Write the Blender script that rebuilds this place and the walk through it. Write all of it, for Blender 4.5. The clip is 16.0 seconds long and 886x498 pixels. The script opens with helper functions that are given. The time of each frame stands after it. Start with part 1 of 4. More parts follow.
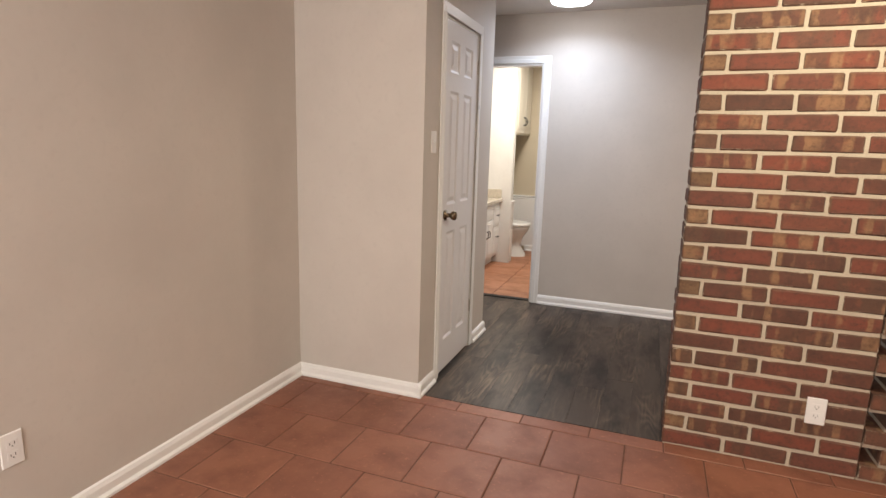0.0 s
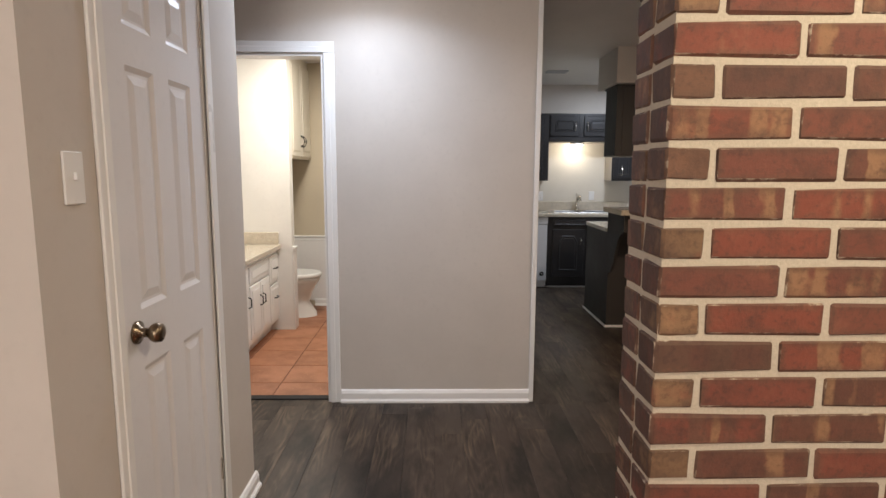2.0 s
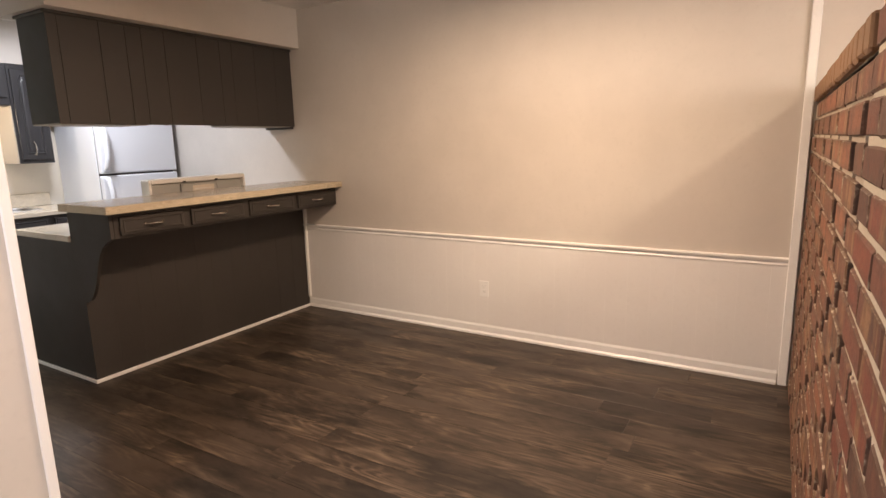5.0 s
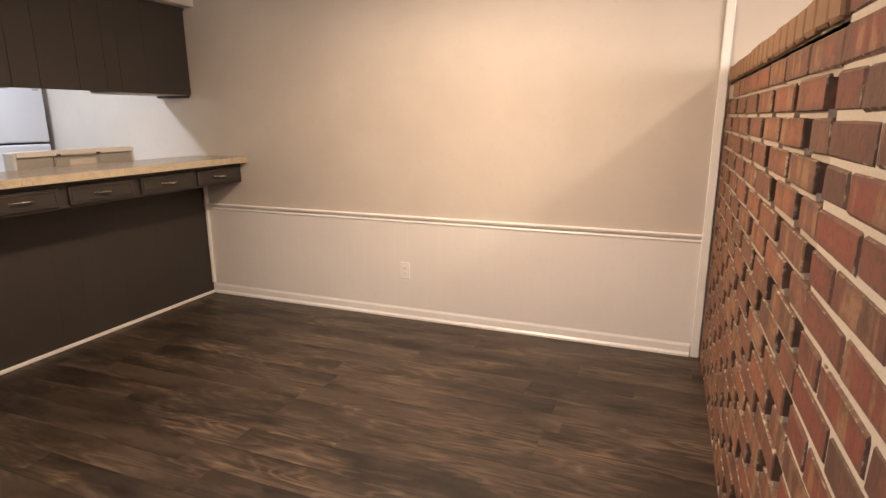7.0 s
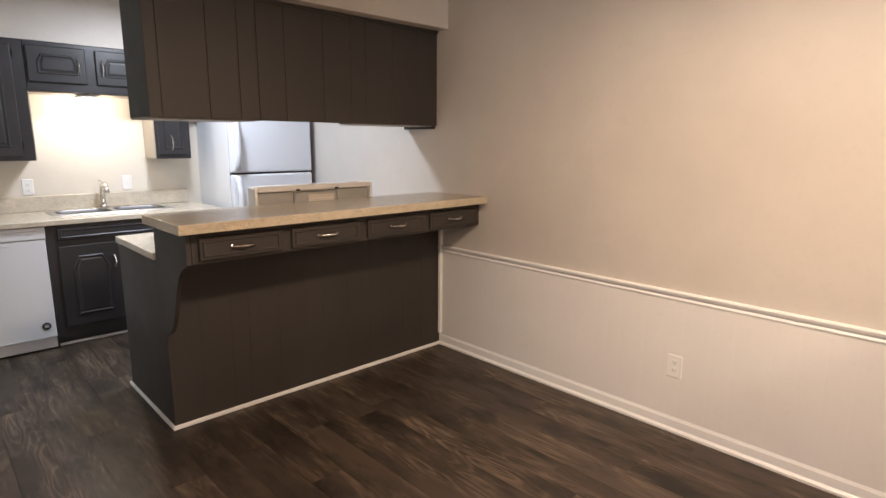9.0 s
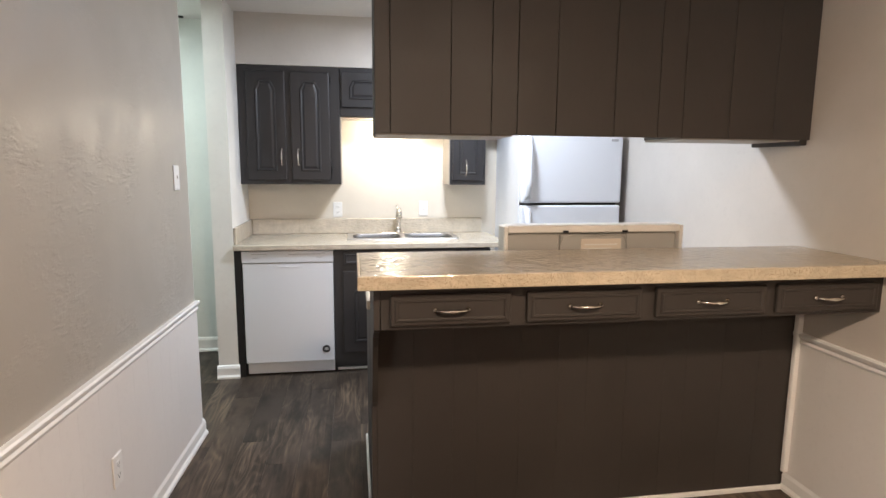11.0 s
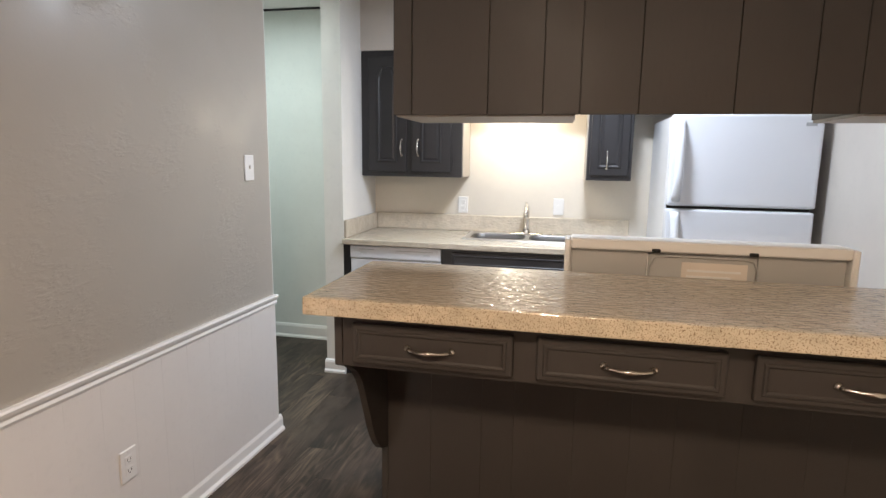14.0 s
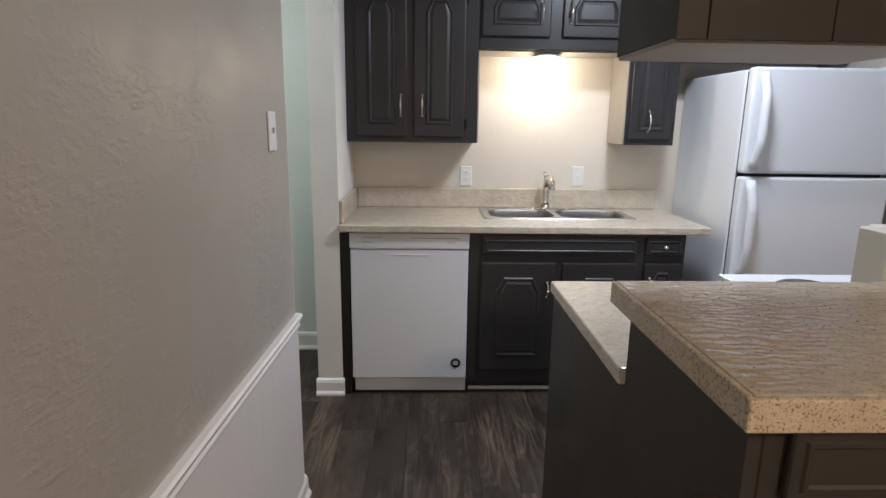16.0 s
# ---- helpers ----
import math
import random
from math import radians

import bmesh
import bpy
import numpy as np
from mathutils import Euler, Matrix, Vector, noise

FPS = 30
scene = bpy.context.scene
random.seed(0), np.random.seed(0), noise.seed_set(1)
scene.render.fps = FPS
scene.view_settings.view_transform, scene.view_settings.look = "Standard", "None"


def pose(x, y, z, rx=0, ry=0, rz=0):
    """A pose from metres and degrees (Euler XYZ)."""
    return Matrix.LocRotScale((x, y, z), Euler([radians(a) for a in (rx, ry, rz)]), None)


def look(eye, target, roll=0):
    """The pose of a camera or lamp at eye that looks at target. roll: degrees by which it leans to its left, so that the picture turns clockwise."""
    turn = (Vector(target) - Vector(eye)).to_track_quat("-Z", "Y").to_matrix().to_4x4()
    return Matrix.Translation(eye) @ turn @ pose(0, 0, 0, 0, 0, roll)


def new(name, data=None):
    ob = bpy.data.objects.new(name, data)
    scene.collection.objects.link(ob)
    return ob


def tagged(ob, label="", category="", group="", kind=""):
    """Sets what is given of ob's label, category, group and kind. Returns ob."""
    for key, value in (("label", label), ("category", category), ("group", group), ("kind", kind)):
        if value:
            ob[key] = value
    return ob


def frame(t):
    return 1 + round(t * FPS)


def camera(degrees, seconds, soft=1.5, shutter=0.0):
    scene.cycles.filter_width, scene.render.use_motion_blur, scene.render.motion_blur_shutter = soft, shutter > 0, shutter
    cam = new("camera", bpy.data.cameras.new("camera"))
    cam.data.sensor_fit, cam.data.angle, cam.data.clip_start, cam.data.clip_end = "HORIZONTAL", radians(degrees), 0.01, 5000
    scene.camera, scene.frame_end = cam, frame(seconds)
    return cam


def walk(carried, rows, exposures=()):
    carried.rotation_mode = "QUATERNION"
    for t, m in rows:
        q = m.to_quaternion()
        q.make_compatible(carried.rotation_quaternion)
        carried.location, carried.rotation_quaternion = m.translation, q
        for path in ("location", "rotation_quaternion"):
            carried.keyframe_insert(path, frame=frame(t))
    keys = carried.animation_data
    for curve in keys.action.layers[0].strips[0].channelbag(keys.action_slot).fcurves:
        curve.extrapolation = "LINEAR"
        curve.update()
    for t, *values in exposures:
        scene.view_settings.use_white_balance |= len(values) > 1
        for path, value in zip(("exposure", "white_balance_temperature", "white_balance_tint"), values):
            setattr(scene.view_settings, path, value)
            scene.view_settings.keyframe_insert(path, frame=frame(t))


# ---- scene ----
cam = camera(76.5, 16.0)
PATH = [
    (0, (0.463, 0.392, 1.368), (-0.218, 2.236, 1.0), 1.7),
    (0.5, (0.378, 0.707, 1.366), (0.071, 2.652, 1.02), 1.1),
    (1, (0.296, 1.048, 1.377), (0.181, 3.018, 1.055), 0.5),
    (1.5, (0.228, 1.446, 1.403), (0.2, 3.425, 1.117), 0.7),
    (2, (0.14, 1.946, 1.394), (0.177, 3.927, 1.12), 0.3),
    (2.5, (0.105, 2.384, 1.405), (0.406, 4.341, 1.125), 0.2),
    (3, (0.128, 2.785, 1.425), (0.717, 4.679, 1.17), 0.7),
    (3.5, (0.098, 3.060, 1.478), (0.982, 4.838, 1.230), 0.8),
    (4, (0.149, 3.26, 1.438), (1.309, 4.869, 1.18), 0.3),
    (4.5, (0.16, 3.38, 1.401), (1.64, 4.693, 1.108), -1.6),
    (5, (0.042, 3.427, 1.388), (1.729, 4.433, 1.011), -1.4),
    (5.2, (0.043, 3.379, 1.403), (1.739, 4.357, 0.995), -1.4),
    (7.5, (0.29, 3.597, 1.335), (2.113, 4.284, 0.88), -0.1),
    (8, (0.511, 3.602, 1.3), (2.239, 4.507, 0.857), -0.5),
    (8.5, (0.657, 3.825, 1.383), (2.257, 4.941, 0.944), 0.0),
    (9, (0.885, 4.059, 1.435), (2.238, 5.483, 1.058), 0.3),
    (9.5, (1.072, 4.243, 1.438), (2.070, 5.952, 1.153), 0.5),
    (10, (1.221, 4.428, 1.44), (1.912, 6.286, 1.177), 1.1),
    (10.2, (1.299, 4.515, 1.432), (1.892, 6.406, 1.157), 1.1),
    (12.3, (2.253, 5.06, 1.408), (2.285, 7.039, 1.118), 0.7),
    (12.5, (2.335, 5.089, 1.417), (2.321, 7.067, 1.119), 1.1),
    (13, (2.445, 5.175, 1.411), (2.286, 7.147, 1.121), 1.25),
    (13.5, (2.424, 5.219, 1.405), (2.127, 7.175, 1.11), 0.8),
    (14, (2.252, 5.276, 1.413), (1.827, 7.204, 1.092), 0.8),
    (14.5, (1.988, 5.352, 1.406), (1.527, 7.263, 1.037), 1.3),
    (15, (1.736, 5.498, 1.392), (1.322, 7.413, 0.99), 0.9),
    (15.5, (1.523, 5.681, 1.389), (1.236, 7.613, 0.956), 0.5),
    (16, (1.298, 5.881, 1.385), (1.357, 7.832, 0.949), 0.8),
]
EXPOSURES = [(0.0, -1.10, 6200, 10), (0.5, -1.03, 6200, 10), (1.0, -1.06, 6200, 10), (1.5, -1.16, 6200, 10), (2.5, -1.37, 6080, 9), (3.0, -1.52, 6080, 8), (3.5, -1.18, 6300, 11), (4.0, -0.76, 6550, 13), (4.5, -0.47, 6700, 15), (5.0, -0.19, 6750, 15), (7.5, -0.06, 6650, 14), (8.0, 0.0, 6450, 13), (8.5, 0.02, 6400, 13), (9.0, -0.16, 6300, 12), (9.5, -0.24, 6200, 11), (10.0, 0.10, 6200, 10), (12.5, 0.03, 6250, 10), (13.5, 0.05, 6150, 9), (14.0, -0.14, 6200, 10), (14.5, -0.40, 6250, 11), (15.5, -0.60, 6250, 11), (16.0, -0.68, 6250, 11)]
walk(cam, [(t, look(eye, target, roll)) for t, eye, target, roll in PATH], EXPOSURES)

# ---- light ----
world = bpy.data.worlds.new("world")
world.use_nodes = True
world.node_tree.nodes["Background"].inputs[0].default_value = (0.5, 0.47, 0.44, 1)
world.node_tree.nodes["Background"].inputs[1].default_value = 0.02
scene.world = world


def area_lamp(name, place, size, watts, colour, spread=180, target=None):
    lamp = bpy.data.lights.new(name, "AREA")
    lamp.shape, lamp.size, lamp.energy, lamp.color, lamp.spread = "DISK", size, watts, colour, radians(spread)
    ob = new(name, lamp)
    ob.matrix_world = look(place, target or (place[0], place[1] + 0.001, place[2] - 1))
    return ob


def point_lamp(name, place, radius, watts, colour):
    lamp = bpy.data.lights.new(name, "POINT")
    lamp.shadow_soft_size, lamp.energy, lamp.color = radius, watts, colour
    ob = new(name, lamp)
    ob.location = place
    return ob


COOL = (0.84, 0.90, 1.0)
area_lamp("hall_light", (-0.22, 4.71, 2.395), 0.32, 26.5, (0.75, 0.845, 1.0), 150)
area_lamp("dining_light", (2.16, 4.62, 2.264), 0.30, 70, (1.0, 0.735, 0.52))
area_lamp("living_light", (1.20, 2.32, 2.40), 0.14, 58, (1.0, 0.85, 0.60))
# Unseen soft fill added to brighten the walls that face south.
point_lamp("living_fill_light", (-0.55, -1.1, 1.62), 0.75, 545, (1.0, 0.935, 0.845))
area_lamp("kitchen_light", (2.30, 8.00, 2.40), 0.30, 46, COOL)
point_lamp("sink_light", (1.93, 9.02, 1.675), 0.03, 9, (1.0, 0.88, 0.70))
area_lamp("side_hall_light", (0.10, 8.30, 2.40), 0.30, 16, (0.88, 1.0, 0.965))
area_lamp("bath_light", (-0.75, 6.30, 2.40), 0.35, 80, (1.0, 0.91, 0.78))


# ---- materials ----
def nodes_of(name):
    m = bpy.data.materials.new(name)
    m.use_nodes = True
    return m, m.node_tree.nodes, m.node_tree.links, m.node_tree.nodes["Principled BSDF"]


def coords(n, l, scale=(1, 1, 1), space="Object", offset_random=False):
    tc, mp = n.new("ShaderNodeTexCoord"), n.new("ShaderNodeMapping")
    l.new(tc.outputs[space], mp.inputs[0])
    mp.inputs["Scale"].default_value = scale
    if offset_random:
        info, mul = n.new("ShaderNodeObjectInfo"), n.new("ShaderNodeMath")
        mul.operation = "MULTIPLY"
        mul.inputs[1].default_value = 57.0
        l.new(info.outputs["Random"], mul.inputs[0])
        l.new(mul.outputs[0], mp.inputs["Location"])
    return mp.outputs[0]


def noise_tex(n, l, vec, scale, detail=4, rough=0.5):
    t = n.new("ShaderNodeTexNoise")
    t.inputs["Scale"].default_value, t.inputs["Detail"].default_value, t.inputs["Roughness"].default_value = scale, detail, rough
    l.new(vec, t.inputs["Vector"])
    return t.outputs["Fac"]


def ramp(n, l, fac, stops, mode="LINEAR"):
    r = n.new("ShaderNodeValToRGB")
    r.color_ramp.interpolation = mode
    while len(r.color_ramp.elements) < len(stops):
        r.color_ramp.elements.new(0.5)
    for e, (p, c) in zip(r.color_ramp.elements, stops):
        e.position, e.color = p, (*c, 1) if len(c) == 3 else c
    l.new(fac, r.inputs[0])
    return r.outputs[0]


def mix(n, l, a, b, fac, blend="MIX"):
    m = n.new("ShaderNodeMix")
    m.data_type, m.blend_type = "RGBA", blend
    for v, i in ((fac, 0), (a, 6), (b, 7)):
        if isinstance(v, bpy.types.NodeSocket):
            l.new(v, m.inputs[i])
        else:
            m.inputs[i].default_value = v if i == 0 else (*v, 1)
    return m.outputs[2]


def bump(n, l, b, height, strength, distance=0.002, chain=None):
    k = n.new("ShaderNodeBump")
    k.inputs["Strength"].default_value, k.inputs["Distance"].default_value = strength, distance
    l.new(height, k.inputs["Height"])
    if chain:
        l.new(chain, k.inputs["Normal"])
    l.new(k.outputs[0], b.inputs["Normal"])
    return k.outputs[0]


def grey(v):
    return (v, v, v)


def paint(name, colour, rough=0.5, peel=260.0, strength=0.15, blotch=0.06, sheen=0.4):
    """Painted surface: fine roller texture, slow unevenness and faint scuffs."""
    m, n, l, b = nodes_of(name)
    v = coords(n, l)
    slow = noise_tex(n, l, v, 1.7, 5, 0.6)
    lo, hi = [tuple(c * (1 + s * blotch) for c in colour) for s in (-1, 1)]
    base = ramp(n, l, slow, ((0.3, lo), (0.7, hi)))
    fine = noise_tex(n, l, v, 38, 3)
    base = mix(n, l, base, tuple(c * 0.93 for c in colour), ramp(n, l, fine, ((0.55, grey(0)), (0.8, grey(0.5)))))
    l.new(base, b.inputs["Base Color"])
    l.new(ramp(n, l, slow, ((0.3, grey(rough - 0.06)), (0.7, grey(rough + 0.06)))), b.inputs["Roughness"])
    b.inputs["Specular IOR Level"].default_value = sheen
    first = bump(n, l, b, noise_tex(n, l, v, peel, 2), strength, 0.001)
    bump(n, l, b, noise_tex(n, l, v, 7, 3), 0.12, 0.004, first)
    return m


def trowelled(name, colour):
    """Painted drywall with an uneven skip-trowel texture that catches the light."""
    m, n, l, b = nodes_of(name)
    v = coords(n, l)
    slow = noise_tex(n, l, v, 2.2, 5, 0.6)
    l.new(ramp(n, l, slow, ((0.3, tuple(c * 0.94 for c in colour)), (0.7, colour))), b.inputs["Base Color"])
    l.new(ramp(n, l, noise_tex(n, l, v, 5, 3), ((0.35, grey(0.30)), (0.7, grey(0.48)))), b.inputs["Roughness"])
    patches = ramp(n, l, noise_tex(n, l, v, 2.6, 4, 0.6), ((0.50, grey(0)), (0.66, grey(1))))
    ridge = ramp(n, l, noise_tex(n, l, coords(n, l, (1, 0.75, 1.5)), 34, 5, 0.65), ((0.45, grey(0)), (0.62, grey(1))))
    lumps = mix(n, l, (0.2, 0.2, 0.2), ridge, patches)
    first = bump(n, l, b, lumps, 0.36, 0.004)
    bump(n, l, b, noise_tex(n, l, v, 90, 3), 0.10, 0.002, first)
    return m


def cabinet_paint(name, colour, rough=0.46):
    m, n, l, b = nodes_of(name)
    v = coords(n, l, (1, 1, 0.12))
    grain = noise_tex(n, l, v, 120, 4, 0.6)
    slow = noise_tex(n, l, coords(n, l), 3.0, 5, 0.6)
    base = ramp(n, l, slow, ((0.3, tuple(c * 0.85 for c in colour)), (0.72, tuple(c * 1.12 for c in colour))))
    l.new(mix(n, l, base, tuple(c * 0.7 for c in colour), ramp(n, l, grain, ((0.55, grey(0)), (0.75, grey(0.45))))), b.inputs["Base Color"])
    l.new(ramp(n, l, slow, ((0.3, grey(rough - 0.06)), (0.7, grey(rough + 0.1)))), b.inputs["Roughness"])
    bump(n, l, b, grain, 0.12, 0.001)
    return m


def plank_wood(name):
    """Vinyl plank: smoked oak with cloudy dark patches, cathedral rings round knots and patchy pale grain."""
    m, n, l, b = nodes_of(name)
    info = n.new("ShaderNodeObjectInfo")
    tone = ramp(n, l, info.outputs["Random"], ((0.0, (0.034, 0.025, 0.019)), (0.5, (0.050, 0.036, 0.027)), (1.0, (0.068, 0.049, 0.036))))
    cloud = noise_tex(n, l, coords(n, l, (1, 0.34, 1), offset_random=True), 6.0, 6, 0.66)
    grain = noise_tex(n, l, coords(n, l, (1, 0.06, 1), offset_random=True), 60, 5, 0.65)
    field = noise_tex(n, l, coords(n, l, (1, 0.17, 1), offset_random=True), 6.5, 2, 0.45)
    rings = n.new("ShaderNodeMath")
    rings.operation = "SINE"
    l.new(fmath(n, l, "ADD", fmath(n, l, "MULTIPLY", field, 95.0), fmath(n, l, "MULTIPLY", grain, 3.0)), rings.inputs[0])
    ring = ramp(n, l, rings.outputs[0], ((0.15, grey(0)), (0.95, grey(1))))
    groove = ramp(n, l, fmath(n, l, "MULTIPLY", rings.outputs[0], -1.0), ((0.35, grey(0)), (0.95, grey(0.75))))
    dark = mix(n, l, tone, (0.013, 0.010, 0.008), ramp(n, l, cloud, ((0.44, grey(0)), (0.62, grey(0.88)))))
    where = ramp(n, l, noise_tex(n, l, coords(n, l, (1, 0.28, 1), offset_random=True), 5.5, 4, 0.6), ((0.44, grey(0)), (0.64, grey(1))))
    dark = mix(n, l, dark, (0.018, 0.012, 0.009), mix(n, l, (0, 0, 0), groove, where))
    streak = ramp(n, l, grain, ((0.44, grey(0.12)), (0.64, grey(1))))
    pale = mix(n, l, (0, 0, 0), mix(n, l, (0, 0, 0), mix(n, l, streak, ring, 0.38), where), 0.82)
    l.new(mix(n, l, dark, (0.198, 0.142, 0.098), pale), b.inputs["Base Color"])
    l.new(ramp(n, l, cloud, ((0.3, grey(0.38)), (0.7, grey(0.52)))), b.inputs["Roughness"])
    b.inputs["Specular IOR Level"].default_value = 0.34
    bump(n, l, b, grain, 0.2, 0.001)
    return m


def clay_tile(name, low, high):
    m, n, l, b = nodes_of(name)
    info = n.new("ShaderNodeObjectInfo")
    tone = ramp(n, l, info.outputs["Random"], ((0.0, low), (1.0, high)))
    v = coords(n, l, offset_random=True)
    cloud = noise_tex(n, l, v, 5, 5, 0.6)
    body = mix(n, l, tone, tuple(c * 0.62 for c in low), ramp(n, l, cloud, ((0.42, grey(0)), (0.72, grey(0.8)))))
    spots = ramp(n, l, noise_tex(n, l, v, 60, 3), ((0.62, grey(0)), (0.72, grey(0.5))))
    l.new(mix(n, l, body, tuple(min(1, c * 1.35) for c in high), spots), b.inputs["Base Color"])
    l.new(ramp(n, l, cloud, ((0.3, grey(0.42)), (0.7, grey(0.6)))), b.inputs["Roughness"])
    bump(n, l, b, cloud, 0.3, 0.004)
    return m


def vmath(n, l, op, a, b=None):
    k = n.new("ShaderNodeVectorMath")
    k.operation = op
    for v, i in ((a, 0), (b, 1)):
        if isinstance(v, bpy.types.NodeSocket):
            l.new(v, k.inputs[i])
        elif v is not None:
            k.inputs[i].default_value = v
    return k.outputs[0]


def fmath(n, l, op, a, b):
    k = n.new("ShaderNodeMath")
    k.operation = op
    for v, i in ((a, 0), (b, 1)):
        if isinstance(v, bpy.types.NodeSocket):
            l.new(v, k.inputs[i])
        else:
            k.inputs[i].default_value = v
    return k.outputs[0]


def brick_mat(name, tones, tan_share):
    """Flashed face brick: scorched rims, upright tan and olive flash stripes, mortar smeared over the edges, brown ends
    with shade painted in.
    """
    m, n, l, b = nodes_of(name)
    info, tc, sep = n.new("ShaderNodeObjectInfo"), n.new("ShaderNodeTexCoord"), n.new("ShaderNodeSeparateXYZ")
    tone = ramp(n, l, info.outputs["Random"], [(k / len(tones), c) for k, c in enumerate(tones)], "CONSTANT")
    v = coords(n, l, offset_random=True)
    second = fmath(n, l, "FRACT", fmath(n, l, "MULTIPLY", info.outputs["Random"], 13.7), 0)
    third = fmath(n, l, "FRACT", fmath(n, l, "MULTIPLY", info.outputs["Random"], 41.3), 0)
    upright = coords(n, l, (1, 1, 0.05), offset_random=True)
    wobble = mix(n, l, upright, noise_tex(n, l, v, 22, 3), 0.018)
    tan = ramp(n, l, noise_tex(n, l, wobble, 21, 1, 0.3), ((0.525, grey(0)), (0.59, grey(0.8))))
    olive = ramp(n, l, noise_tex(n, l, vmath(n, l, "ADD", wobble, (3.1, 1.7, 0.4)), 13, 1, 0.3), ((0.48, grey(0)), (0.56, grey(0.8))))
    body = mix(n, l, tone, (0.105, 0.056, 0.034), mix(n, l, (0, 0, 0), olive, ramp(n, l, third, ((0.68, grey(0)), (0.72, grey(0.8))))))
    body = mix(n, l, body, (0.275, 0.150, 0.074), mix(n, l, (0, 0, 0), tan, ramp(n, l, second, ((1 - tan_share, grey(0)), (1.04 - tan_share, grey(1))))))
    off = vmath(n, l, "ABSOLUTE", vmath(n, l, "SUBTRACT", tc.outputs["Generated"], (0.5, 0.5, 0.5)))
    inset = vmath(n, l, "MULTIPLY", vmath(n, l, "SUBTRACT", (0.5, 0.5, 0.5), off), (0.25, 0.09, 0.0685))
    l.new(vmath(n, l, "ADD", inset, vmath(n, l, "MAXIMUM", vmath(n, l, "SUBTRACT", vmath(n, l, "ABSOLUTE", tc.outputs["Normal"]), (0.8, 0.8, 0.8)), (0, 0, 0))), sep.inputs[0])
    edge = fmath(n, l, "MINIMUM", fmath(n, l, "MINIMUM", sep.outputs[0], sep.outputs[1]), sep.outputs[2])
    ragged = fmath(n, l, "MULTIPLY", noise_tex(n, l, v, 26, 4, 0.6), 0.030)
    rim = fmath(n, l, "ADD", edge, ragged)
    body = mix(n, l, body, (0.100, 0.057, 0.034), ramp(n, l, rim, ((0.015, grey(0.75)), (0.034, grey(0)))))
    # Brown brick ends, darkened more: the pier end's dim light painted into them.
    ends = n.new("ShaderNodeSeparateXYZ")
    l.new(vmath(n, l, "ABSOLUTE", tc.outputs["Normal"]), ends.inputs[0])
    end_shade = fmath(n, l, "MULTIPLY", ends.outputs[0], noise_tex(n, l, v, 15, 3))
    body = mix(n, l, body, (0.070, 0.037, 0.026), ramp(n, l, end_shade, ((0.32, grey(0)), (0.52, grey(0.85)))))
    blotch = noise_tex(n, l, v, 13, 4, 0.62)
    body = mix(n, l, body, (0.070, 0.034, 0.022), ramp(n, l, blotch, ((0.50, grey(0)), (0.70, grey(0.75)))))
    body = mix(n, l, body, (0.240, 0.088, 0.048), ramp(n, l, blotch, ((0.26, grey(0.6)), (0.42, grey(0)))))
    fine = noise_tex(n, l, v, 60, 5, 0.7)
    body = mix(n, l, body, (0.05, 0.026, 0.019), ramp(n, l, fine, ((0.50, grey(0)), (0.76, grey(0.7)))))
    smear = fmath(n, l, "ADD", edge, fmath(n, l, "MULTIPLY", noise_tex(n, l, v, 30, 4, 0.65), 0.022))
    body = mix(n, l, body, (0.50, 0.42, 0.31), ramp(n, l, smear, ((0.0088, grey(0.92)), (0.0118, grey(0)))))
    l.new(body, b.inputs["Base Color"])
    b.inputs["Roughness"].default_value = 0.78
    first = bump(n, l, b, fine, 0.5, 0.004)
    bump(n, l, b, noise_tex(n, l, v, 12, 3), 0.4, 0.006, first)
    return m


def rough_stone(name, colour, rough=0.9, scale=70):
    m, n, l, b = nodes_of(name)
    v = coords(n, l)
    f = noise_tex(n, l, v, scale, 5, 0.7)
    l.new(ramp(n, l, f, ((0.3, tuple(c * 0.80 for c in colour)), (0.7, colour))), b.inputs["Base Color"])
    b.inputs["Roughness"].default_value = rough
    bump(n, l, b, f, 0.5, 0.004)
    return m


def speckled(name, base, fleck, ripple, grain=165, low=0.56):
    """Laminate worktop with stone flecks and a rippled, glossy face."""
    m, n, l, b = nodes_of(name)
    v = coords(n, l)
    cloud = noise_tex(n, l, v, 24, 4, 0.6)
    body = ramp(n, l, cloud, ((0.3, tuple(c * 0.78 for c in base)), (0.7, base)))
    f = noise_tex(n, l, v, grain, 3, 0.65)
    l.new(mix(n, l, body, fleck, ramp(n, l, f, ((low, grey(0)), (low + 0.10, grey(0.9))))), b.inputs["Base Color"])
    b.inputs["Roughness"].default_value = 0.14
    b.inputs["Specular IOR Level"].default_value = 0.75
    waves = noise_tex(n, l, coords(n, l, (0.48, 1.1, 1)), 76, 1, 0.3)
    bump(n, l, b, waves, ripple, 0.005)
    return m


def enamel(name, colour, rough):
    """Smooth factory enamel with the faintest orange peel."""
    m, n, l, b = nodes_of(name)
    b.inputs["Base Color"].default_value, b.inputs["Roughness"].default_value = (*colour, 1), rough
    bump(n, l, b, noise_tex(n, l, coords(n, l), 320, 2), 0.06, 0.0006)
    return m


